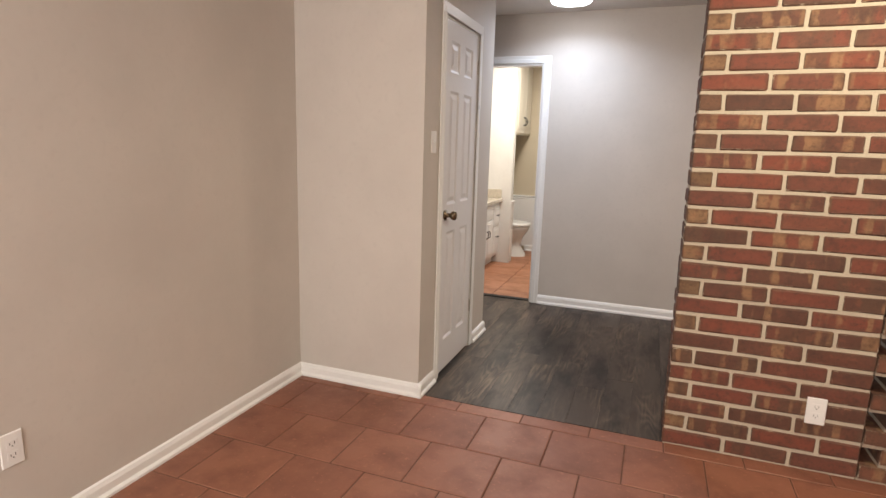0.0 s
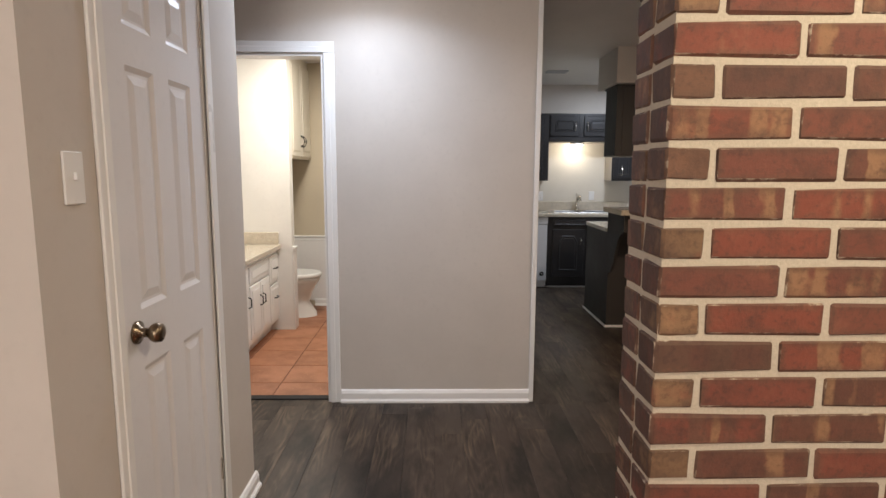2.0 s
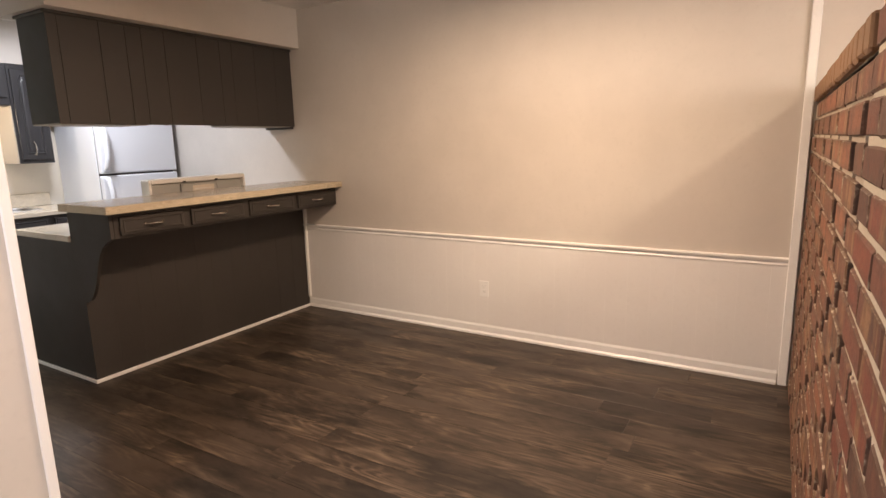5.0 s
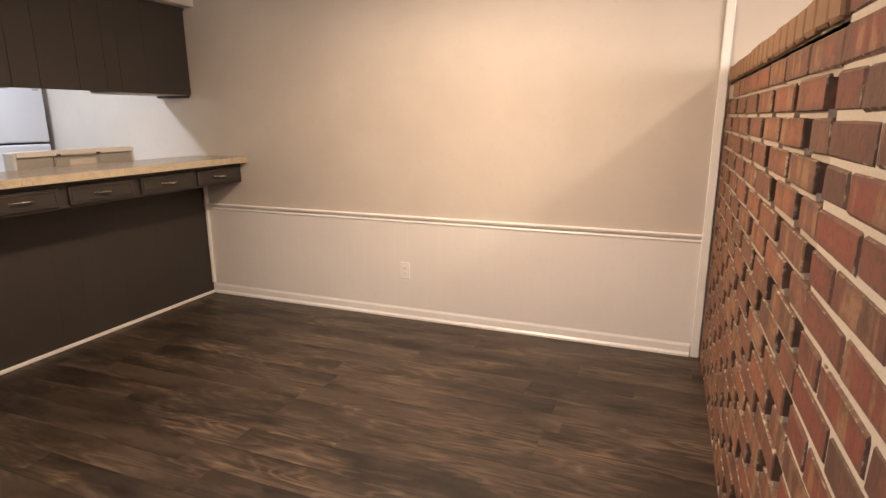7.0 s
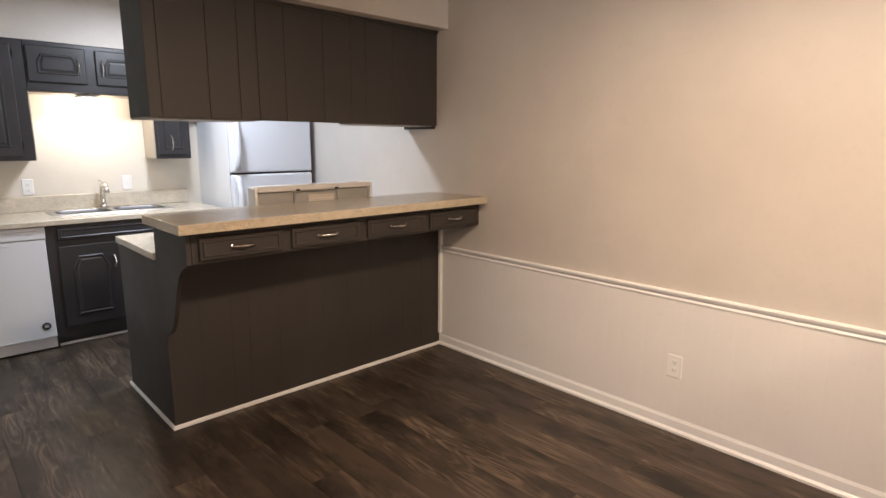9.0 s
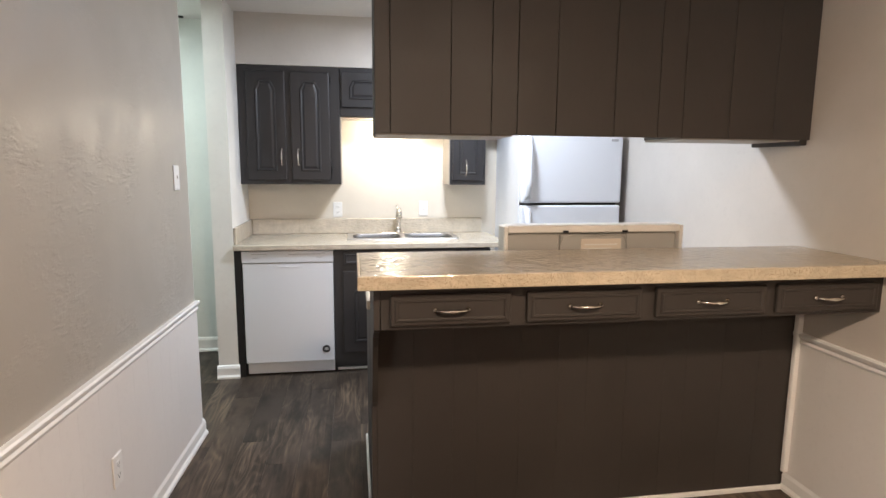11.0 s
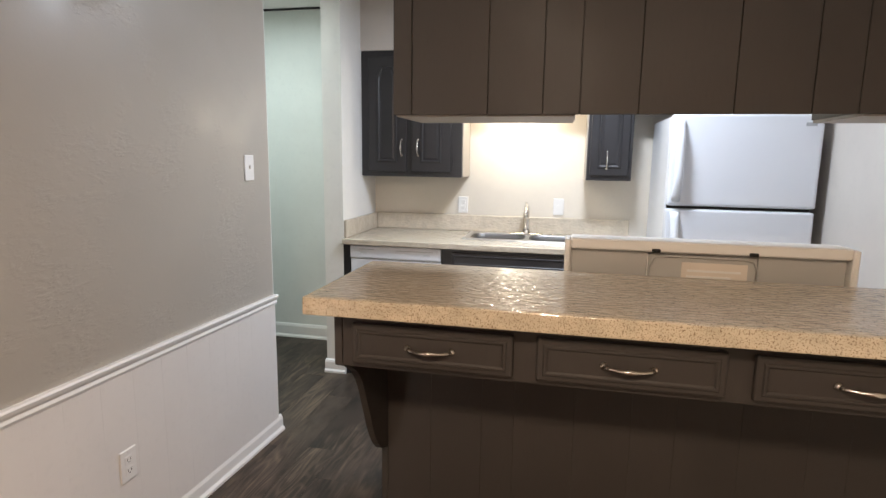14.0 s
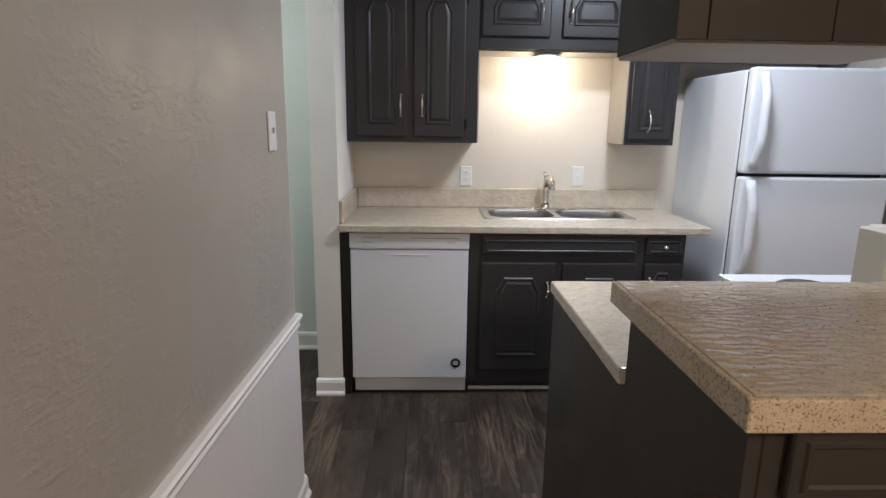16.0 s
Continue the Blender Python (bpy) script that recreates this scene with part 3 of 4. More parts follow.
def drawer_front(parent, x0, x1, z0, z1, y, material, name="drawer", pull=True):
    bm = bmesh.new()
    box(bm, (x0, y - 0.018, z0), (x1, y, z1), 0.006, 2)
    rings = []
    for i, d in ((0.014, 0.0003), (0.017, 0.004), (0.022, 0.004), (0.026, 0.0005), (0.031, 0.0005)):
        rings.append([bm.verts.new((px, y - 0.018 - d, pz)) for px, pz in ((x0 + i, z0 + i), (x1 - i, z0 + i), (x1 - i, z1 - i), (x0 + i, z1 - i))])
    faces = []
    for u, w in zip(rings, rings[1:]):
        faces += [bm.faces.new((u[k], u[(k + 1) % 4], w[(k + 1) % 4], w[k])) for k in range(4)]
    faces.append(bm.faces.new(rings[-1]))
    bmesh.ops.recalc_face_normals(bm, faces=faces)
    if faces[-1].normal.y > 0:
        bmesh.ops.reverse_faces(bm, faces=faces)
    d = part(name, bm, material, parent)
    if pull:
        bow_pull(d, ((x0 + x1) / 2, y - 0.0185, (z0 + z1) / 2), (1, 0, 0), (0, -1, 0), 0.105)
    return d


def wall_plate(name, centre, out, label, category, w=0.070, h=0.115, switch=True):
    """A cover plate with its toggle or its two sockets; out is 'x+', 'x-' or 'y-'."""
    deg = {"y-": 0, "x+": 90, "x-": -90}[out]
    host = thing(name, centre, label, category)
    c = Vector(centre)

    def made(items, bev=0.0):
        bm = bmesh.new()
        for a, b in items:
            box(bm, c + Vector(a), c + Vector(b), bev)
        return turned(bm, c, deg)
    part("plate", made([((-w / 2, -0.006, -h / 2), (w / 2, 0, h / 2))], 0.0025), PLASTIC, host)
    if switch:
        part("toggle", made([((-0.005, -0.014, -0.004), (0.005, -0.006, 0.012))], 0.001), PLASTIC, host)
    else:
        for k in (-1, 1):
            part("socket", made([((-0.017, -0.0075, k * 0.020 - 0.014), (0.017, -0.006, k * 0.020 + 0.014))], 0.0006), PLASTIC, host)
            part("slot", made([((-0.008, -0.008, k * 0.020 - 0.003), (-0.006, -0.0074, k * 0.020 + 0.006)), ((0.006, -0.008, k * 0.020 - 0.003), (0.008, -0.0074, k * 0.020 + 0.006)),
                               ((-0.002, -0.008, k * 0.020 - 0.010), (0.002, -0.0074, k * 0.020 - 0.006))]), BLACK, host)
    for z in (h * 0.40, -h * 0.40 - 0.006):
        part("screw", made([((-0.003, -0.0068, z), (0.003, -0.006, z + 0.006))]), PLASTIC, host)
    return host


wall_plate("light_switch", (-0.643, 3.19, 1.375), "x+", "white toggle switch plate beside the closet door", "light switch")
leaned(wall_plate("light_switch", (WX, 7.59, 1.355), "x+", "white toggle switch plate on the textured wall", "light switch"))
wall_plate("wall_outlet", (EX - 0.008, 5.17, 0.345), "x-", "white duplex outlet on the white wainscot", "outlet", switch=False)
leaned(wall_plate("wall_outlet", (WX + 0.008, 6.79, 0.356), "x+", "white duplex outlet on the west wainscot", "outlet", switch=False))
wall_plate("wall_outlet", (1.204, 3.072, 0.285), "y-", "white duplex outlet mounted on the brick pier", "outlet", 0.075, 0.12, switch=False)
wall_plate("wall_outlet", (1.528, NY, 1.085), "y-", "white outlet above the kitchen backsplash", "outlet", switch=False)
wall_plate("wall_outlet", (2.192, NY, 1.09), "y-", "white switch plate above the kitchen backsplash", "outlet")
wall_plate("wall_outlet", (-1.40, 1.47, 0.36), "x+", "white outlet on the living room wall", "outlet", switch=False)


# ---- closet door ----
def six_panel_door(name, y0, y1, top, face):
    """A white moulded six-panel door in a wall whose face looks along +x."""
    host = thing(name, (face, (y0 + y1) / 2, 0), "closed white six-panel closet door with a brass knob", "door", "", "structure")
    bm = bmesh.new()
    x0, x1, w = face - 0.038, face - 0.003, y1 - y0
    box(bm, (x0, y0, 0.012), (x1 - 0.008, y1, top))
    zs = ((0.20, 0.86), (1.02, 1.66), (1.76, 1.93))
    cols = ((y0 + 0.095, y0 + w / 2 - 0.045), (y0 + w / 2 + 0.045, y1 - 0.095))
    ys = [y0, cols[0][0], cols[0][1], cols[1][0], cols[1][1], y1]
    for a, b in ((0, 1), (2, 3), (4, 5)):
        box(bm, (x1 - 0.008, ys[a], 0.012), (x1, ys[b], top))
    for c0, c1 in cols:
        last = 0.012
        for z0, z1 in (*zs, (top, top)):
            if z0 > last:
                box(bm, (x1 - 0.008, c0, last), (x1, c1, z0))
            last = z1
        for z0, z1 in zs:
            rings = []
            for i, d in ((0.0, 0.0), (0.014, 0.0075), (0.022, 0.0075), (0.045, 0.002)):
                rings.append([bm.verts.new((x1 - d, py, pz)) for py, pz in ((c0 + i, z0 + i), (c1 - i, z0 + i), (c1 - i, z1 - i), (c0 + i, z1 - i))])
            for u, v in zip(rings, rings[1:]):
                for k in range(4):
                    bm.faces.new((u[k], u[(k + 1) % 4], v[(k + 1) % 4], v[k]))
            bm.faces.new(rings[-1])
    part("leaf", bm, DOORPAINT, host)
    bm = bmesh.new()
    lathe(bm, (x1, y0 + 0.065, 0.965), ((0.031, 0.0), (0.031, 0.006), (0.014, 0.012), (0.012, 0.032), (0.022, 0.040), (0.027, 0.052), (0.024, 0.066), (0.012, 0.071)), 20, 0)
    part("knob", bm, BRONZE, host, "aged brass door knob")
    for z in (0.25, 1.80):
        part("hinge", boxes(((x1, y1 - 0.004, z), (x1 + 0.008, y1 + 0.006, z + 0.085), 0.002)), NICKEL, host)
    part("jamb", boxes(((face - 0.1, y0 - 0.0105, 0), (face - 0.002, y0 - 0.0012, top + 0.014)), ((face - 0.1, y1 + 0.0012, 0), (face - 0.002, y1 + 0.0105, top + 0.014)),
                       ((face - 0.1, y0 - 0.0105, top + 0.0015), (face - 0.002, y1 + 0.0105, top + 0.014))), TRIM, host)
    return host


six_panel_door("closet_door", 3.3455, 3.9245, 2.03, -0.643)


# ---- peninsula bar ----
BX, PY = 1.709, 6.875
PANEL_LINES = (1.869, 2.027, 2.125, 2.30, 2.46, 2.58, 2.75, 2.92, 3.02, 3.19, 3.36)


def grooved_front(parent, x0, x1, z0, z1, y, lines, material, bev=0.0013, gap=0.0008):
    """Upright boards with V-joints between the given lines, facing -y."""
    xs = [x0, *[v for v in lines if x0 + 0.02 < v < x1 - 0.02], x1]
    for a, b in zip(xs, xs[1:]):
        part("board", boxes(((a + gap, y - 0.008, z0), (b - gap, y, z1), bev)), material, parent)


bar = thing("breakfast_bar", (BX, PY, 0), "dark brown painted panelled breakfast bar with drawers", "breakfast bar")
part("back_panel", boxes(((BX + 0.02, PY + 0.009, 0.0), (EX - 0.002, PY + 0.06, 1.045))), DARK, bar)
grooved_front(bar, BX + 0.02, EX - 0.032, 0.0, 0.915, PY + 0.008, PANEL_LINES, DARK, 0.0005, 0.0001)
bm = bmesh.new()
side = [(7.60, 0.0), (PY - 0.003, 0.0), (PY - 0.003, 0.502)]
side += [(6.850, 0.508), (6.815, 0.525), (6.785, 0.553), (6.758, 0.590), (6.735, 0.630), (6.715, 0.675), (6.695, 0.720), (6.675, 0.765), (6.650, 0.810), (6.615, 0.850), (6.570, 0.880), (6.530, 0.897)]
side += [(6.516, 0.905), (6.516, 1.045), (6.94, 1.045), (6.94, 0.86), (7.60, 0.86)]
prism(bm, side, 0, BX, BX + 0.019)
part("end_panel", bm, DARK, bar, "shaped end panel with a curved bracket")
part("drawer_box", boxes(((BX + 0.021, 6.52, 0.903), (EX - 0.002, PY - 0.002, 0.915)), ((BX + 0.021, 6.516, 0.903), (EX - 0.002, 6.534, 1.045), 0.002)), DARK, bar)
for a, b in ((1.759, 2.148), (2.200, 2.597), (2.649, 3.060), (3.101, 3.505)):
    drawer_front(bar, a, b, 0.918, 1.020, 6.516, DARK)

bartop = thing("bar_countertop", (2.6, 6.69, 1.047), "tan speckled laminate bar top with a rippled gloss", "countertop")
part("slab", boxes(((1.670, 6.455, 1.047), (EX - 0.002, 6.93, 1.090), 0.0015)), BARTOP, bartop)
part("front_edge", boxes(((1.66, 6.445, 1.047), (EX - 0.002, 6.4549, 1.0898), 0.003, 2)), BAREDGE, bartop, "paler tan edge strip with dark flecks")
part("end_edge", boxes(((1.66, 6.4552, 1.047), (1.6699, 6.93, 1.0898), 0.003, 2)), BAREDGE, bartop, "paler tan edge strip with dark flecks")

base = thing("range_side_cabinet", (1.73, 7.25, 0), "dark cabinet base behind the bar beside the range", "cabinet")
part("body", boxes(((BX + 0.02, PY + 0.062, 0.10), (2.24, 7.56, 0.858)), ((BX + 0.02, PY + 0.062, 0.0), (2.24, 7.50, 0.10))), SLATE, base)
for a, b in ((1.745, 1.98), (1.99, 2.225)):
    cabinet_door(base, a, b, 0.13, 0.82, 7.579, SLATE, ((a + b) / 2, 0.7), margin=0.05, turn=((( a + b) / 2, 7.57, 0.4), 180))
base = thing("range_side_cabinet", (3.3, 7.25, 0), "dark cabinet base between the range and the wall", "cabinet")
part("body", boxes(((3.05, PY + 0.062, 0.0), (EX - 0.003, 7.56, 0.858))), SLATE, base)
cabinet_door(base, 3.06, 3.52, 0.13, 0.82, 7.579, SLATE, (3.3, 0.7), margin=0.05, turn=((3.29, 7.57, 0.4), 180))
solid("bar_low_countertop", boxes(((1.695, 6.942, 0.862), (2.242, 7.60, 0.90), 0.006, 2)), KTOP, "cream speckled laminate worktop beside the range", "countertop")
solid("bar_low_countertop", boxes(((3.048, 6.942, 0.862), (EX - 0.003, 7.60, 0.90), 0.006, 2)), KTOP, "cream speckled laminate worktop against the wall", "countertop")

# ---- range ----
stove = thing("range", (2.645, 7.3, 0), "white freestanding electric range seen from behind", "range")
part("body", boxes(((2.262, 7.02, 0.02), (3.030, 7.62, 0.90), 0.006)), APPLIANCE, stove)
part("cooktop", boxes(((2.258, 7.02, 0.90), (3.034, 7.64, 0.915), 0.004)), APPLIANCE, stove)
for cx, cy, r in ((2.45, 7.22, 0.09), (2.84, 7.22, 0.075), (2.45, 7.48, 0.075), (2.84, 7.48, 0.09)):
    bm = bmesh.new()
    lathe(bm, (cx, cy, 0.914), ((r + 0.012, 0), (r + 0.012, 0.004), (r, 0.006), (r, 0.010), (0.01, 0.010)), 20)
    part("burner", bm, BLACKMETAL, stove)
part("oven_door", boxes(((2.27, 7.62, 0.22), (3.022, 7.655, 0.86), 0.006)), APPLIANCE, stove)
part("lower_drawer", boxes(((2.27, 7.62, 0.04), (3.022, 7.65, 0.205), 0.006)), APPLIANCE, stove)
guard = part("backguard", boxes(((2.250, 6.985, 0.90), (2.268, 7.075, 1.178), 0.004), ((3.018, 6.985, 0.90), (3.036, 7.075, 1.178), 0.004), ((2.268, 6.985, 1.150), (3.018, 7.075, 1.182), 0.004),
                                ((2.268, 7.02, 0.90), (3.018, 7.075, 1.15))), ALMOND, stove, "almond enamel backguard")
for a, b in ((2.272, 2.490), (2.790, 3.014)):
    part("back_plate", boxes(((a, 7.010, 0.92), (b, 7.018, 1.148), 0.002)), GALV, guard)
part("centre_cover", boxes(((2.494, 7.002, 0.92), (2.786, 7.018, 1.142), 0.003)), GALV, guard)
part("paper_label", boxes(((2.585, 6.999, 1.02), (2.762, 7.0015, 1.122))), PAPER, guard, "pale paper wiring label")
for b, z in ((2.745, 1.095), (2.72, 1.078)):
    part("label_bar", boxes(((2.60, 6.9975, z), (b, 6.9988, z + 0.006))), ALMOND, guard)
bm = bmesh.new()
tube(bm, [(2.494, 6.996, 0.93), (2.494, 6.996, 1.10), (2.506, 6.996, 1.132), (2.53, 6.996, 1.138), (2.75, 6.996, 1.138), (2.776, 6.996, 1.132), (2.788, 6.996, 1.10), (2.788, 6.996, 0.93)], 0.003, 6)
part("cover_rim", bm, GALV, guard)
for x in (2.51, 2.77):
    part("clip", boxes(((x - 0.012, 6.978, 1.150), (x + 0.012, 6.986, 1.160), 0.002)), BLACKMETAL, guard)
for x in (2.40, 2.50, 2.80, 2.90):
    bm = bmesh.new()
    lathe(bm, (x, 7.076, 1.07), ((0.022, 0), (0.022, 0.008), (0.016, 0.012), (0.014, 0.03)), 14, 1)
    part("knob", bm, BLACKMETAL, guard)

# ---- hanging cabinet ----
hang = thing("hanging_cabinet", (2.6, 7.1, 1.535), "dark brown panelled cabinet hung over the bar", "cabinet")
part("back_board", boxes(((1.735, 6.925, 1.540), (EX - 0.003, 6.942, 2.143))), DARK, hang)
grooved_front(hang, 1.733, EX - 0.004, 1.536, 2.128, 6.924, (1.79, 2.015, 2.171, 2.272, 2.427, 2.665, 2.849, 2.955, 3.16, 3.36), DARK)
part("left_box", boxes(((1.737, 6.944, 1.541), (2.262, 7.24, 2.143))), DARK, hang)
part("middle_box", boxes(((2.264, 6.944, 1.70), (2.966, 7.24, 2.143))), DARK, hang)
part("right_box", boxes(((2.968, 6.944, 1.541), (EX - 0.003, 7.24, 2.143))), DARK, hang)
for a, b in ((1.740, 2.258), (2.972, 3.50)):
    part("underside", boxes(((a, 6.93, 1.532), (b, 7.236, 1.5405))), RAWWOOD, hang, "pale unpainted underside")
part("end_cleat", boxes(((3.505, 6.93, 1.515), (EX - 0.004, 7.23, 1.540), 0.003)), DARK, hang)
part("top_moulding", boxes(((1.722, 6.902, 2.126), (EX - 0.003, 6.9155, 2.144), 0.004), ((1.719, 6.902, 2.126), (1.731, 7.24, 2.144), 0.004)), DARK, hang)
hood = thing("range_hood", (2.615, 7.1, 1.60), "white metal range hood under the hanging cabinet", "range hood")
part("shell", boxes(((2.27, 6.95, 1.60), (2.96, 7.36, 1.698), 0.008)), APPLIANCE, hood)

# ---- kitchen sink run ----
FY = 8.593
dw = thing("dishwasher", (1.215, 8.9, 0), "white dishwasher with a grey handle strip", "dishwasher")
part("tub", boxes(((0.93, 8.62, 0.02), (1.505, 9.18, 0.858))), BLACK, dw)
part("door", boxes(((0.923, 8.585, 0.092), (1.507, 8.62, 0.775), 0.006, 2)), APPLIANCE, dw)
panel = part("control_panel", boxes(((0.920, 8.580, 0.779), (1.510, 8.62, 0.858), 0.006, 2)), APPLIANCE, dw)
for a, b, z in ((0.99, 1.03, 0.812), (0.985, 1.08, 0.836), (1.40, 1.44, 0.812), (1.22, 1.46, 0.834)):
    part("mark", boxes(((a, 8.5788, z), (b, 8.5806, z + 0.0035))), APPLIANCE_GREY, panel)
part("handle_strip", boxes(((0.923, 8.589, 0.745), (1.507, 8.60, 0.778), 0.003)), APPLIANCE_GREY, dw)
part("handle_pocket", boxes(((1.135, 8.582, 0.748), (1.31, 8.588, 0.753), 0.002)), APPLIANCE, dw)
bm = bmesh.new()
lathe(bm, (1.452, 8.585, 0.178), ((0.026, 0), (0.026, -0.003), (0.020, -0.004)), 20, 1)
badge = part("badge", bm, BLACK, dw, "round dark maker's badge")
for a, z in ((1.440, 0.184), (1.437, 0.177), (1.440, 0.170)):
    part("badge_bar", boxes(((a, 8.5795, z), (2.904 - a, 8.5812, z + 0.003))), PLASTIC, badge)
part("toe_panel", boxes(((0.93, 8.61, 0.012), (1.507, 8.63, 0.088), 0.003)), APPLIANCE, dw)

basecab = thing("sink_cabinet", (2.05, 8.9, 0), "dark painted sink base cabinet with arched panel doors", "cabinet")
part("carcass", boxes(((1.512, FY, 0.075), (2.592, 9.18, 0.70)), ((1.512, 8.66, 0.0), (2.592, 9.18, 0.075)), ((1.512, FY, 0.70), (2.592, 8.72, 0.862)), ((1.512, 8.72, 0.70), (1.54, 9.18, 0.862)), ((2.45, 8.72, 0.70), (2.592, 9.18, 0.862))), SLATE, basecab)
part("filler", boxes(((0.872, FY, 0.0), (0.916, 9.18, 0.862))), BLACK, basecab)
part("shoe_moulding", boxes(((1.525, 8.645, 0.0), (2.592, 8.659, 0.018), 0.003)), TRIM, basecab, "pale shoe moulding")
drawer_front(basecab, 1.575, 2.345, 0.755, 0.845, FY, SLATE, "false_front", False)
cabinet_door(basecab, 1.570, 1.945, 0.145, 0.715, FY, SLATE, (1.905, 0.575), clip=0.075, margin=0.075, pull=0.075)
cabinet_door(basecab, 1.978, 2.350, 0.145, 0.715, FY, SLATE, (2.02, 0.575), clip=0.075, margin=0.075, pull=0.075)
small = drawer_front(basecab, 2.388, 2.575, 0.755, 0.845, FY, SLATE, "drawer", False)
bm = bmesh.new()
lathe(bm, (2.481, FY - 0.018, 0.80), ((0.007, 0), (0.006, -0.012), (0.013, -0.018), (0.014, -0.024), (0.006, -0.029)), 14, 1)
part("knob", bm, NICKEL, small, "round nickel knob")
cabinet_door(basecab, 2.388, 2.575, 0.145, 0.715, FY, SLATE, (2.42, 0.60), clip=0.04, margin=0.045, pull=0.075)

SX0, SX1, SY0, SY1 = 1.625, 2.385, 8.80, 9.12
ctop = thing("kitchen_countertop", (1.8, 8.9, 0.864), "cream speckled laminate countertop with a low backsplash", "countertop")
part("slab", boxes(((0.873, 8.56, 0.864), (2.70, SY0, 0.90), 0.005, 2), ((0.873, SY1, 0.864), (2.70, 9.209, 0.90)), ((0.873, SY0 - 0.006, 0.864), (SX0, SY1 + 0.001, 0.8999)), ((SX1, SY0 - 0.006, 0.864), (2.70, SY1 + 0.001, 0.8999))), KTOP, ctop)
part("backsplash", boxes(((0.893, 9.188, 0.90), (2.66, 9.2085, 1.015), 0.004), ((0.8725, 8.60, 0.90), (0.892, 9.2085, 1.012), 0.004)), KTOP, ctop)

sink = thing("kitchen_sink", (2.0, 8.96, 0.90), "stainless steel double bowl kitchen sink", "sink")


def rounded(x0, x1, y0, y1, r, n=5):
    """Outline of a rectangle with rounded corners, anticlockwise."""
    pts = []
    for k, (cx, cy) in enumerate(((x1 - r, y1 - r), (x0 + r, y1 - r), (x0 + r, y0 + r), (x1 - r, y0 + r))):
        pts += [(cx + r * math.cos((k + i / n) * math.pi / 2), cy + r * math.sin((k + i / n) * math.pi / 2)) for i in range(n + 1)]
    return pts


def rings_of(bm, outlines):
    """Skins outlines given as (points, height) into one smooth wall; returns the rings."""
    rings = [[bm.verts.new((x, y, z)) for x, y in pts] for pts, z in outlines]
    for u, w in zip(rings, rings[1:]):
        for k in range(len(u)):
            bm.faces.new((u[k], u[(k + 1) % len(u)], w[(k + 1) % len(u)], w[k])).smooth = True
    return rings


BOWLS = ((1.640, 1.990), (2.020, 2.370))
bm = bmesh.new()
outer = rings_of(bm, ((rounded(1.600, 2.410, 8.775, 9.145, 0.03), 0.9004), (rounded(1.602, 2.408, 8.777, 9.143, 0.03), 0.9065)))[-1]
loops = [outer] + [[bm.verts.new((x, y, 0.9065)) for x, y in rounded(x0, x1, 8.808, 9.072, 0.07)] for x0, x1 in BOWLS]
edges = []
for ring in loops:
    for k in range(len(ring)):
        pair = (ring[k], ring[(k + 1) % len(ring)])
        edges.append(bm.edges.get(pair) or bm.edges.new(pair))
bmesh.ops.triangle_fill(bm, edges=edges, use_beauty=True, normal=(0, 0, 1))
part("rim", bm, STEEL, sink)
for x0, x1 in BOWLS:
    bm = bmesh.new()
    last = rings_of(bm, [(rounded(x0 + d, x1 - d, 8.808 + d, 9.072 - d, 0.07), z) for d, z in
                         ((0, 0.9063), (0.004, 0.900), (0.008, 0.86), (0.014, 0.775), (0.024, 0.752), (0.042, 0.742))])[-1]
    bm.faces.new(last)
    bowl = part("bowl", bm, BOWLSTEEL, sink)
    bm = bmesh.new()
    lathe(bm, ((x0 + x1) / 2, 8.95, 0.7425), ((0.045, 0), (0.045, 0.003), (0.030, 0.002), (0.005, 0.001)), 20)
    part("drain", bm, NICKEL, bowl)

tap = thing("kitchen_faucet", (1.985, 9.105, 0.907), "brushed nickel single-lever kitchen faucet", "faucet")
part("deck_plate", boxes(((1.87, 9.082, 0.908), (2.10, 9.130, 0.914), 0.0028)), NICKEL, tap)
bm = bmesh.new()
tube(bm, [(1.985, 9.105, 0.912), (1.985, 9.105, 0.95), (1.985, 9.105, 1.03), (1.986, 9.095, 1.070), (1.988, 9.06, 1.092), (1.99, 9.01, 1.088), (1.99, 8.98, 1.065), (1.99, 8.972, 1.035)],
     [0.026, 0.022, 0.019, 0.0185, 0.018, 0.0165, 0.0155, 0.017], 14)
part("spout", bm, NICKEL, tap)
bm = bmesh.new()
tube(bm, [(1.985, 9.105, 1.06), (1.982, 9.118, 1.095), (1.978, 9.132, 1.118)], [0.016, 0.010, 0.008], 10)
part("lever", bm, NICKEL, tap)
part("sprayer_hole_cover", boxes(((2.125, 9.092, 0.908), (2.165, 9.122, 0.913), 0.002)), NICKEL, tap)


# ---- wall cabinets ----
def wall_cabinet(x0, x1, z0, z1, label):
    c = thing("wall_cabinet", ((x0 + x1) / 2, 9.07, z0), label, "cabinet", "kitchen wall cabinets")
    part("carcass", boxes(((x0, 8.935, z0), (x1, 9.208, z1), 0.002)), SLATE, c)
    return c


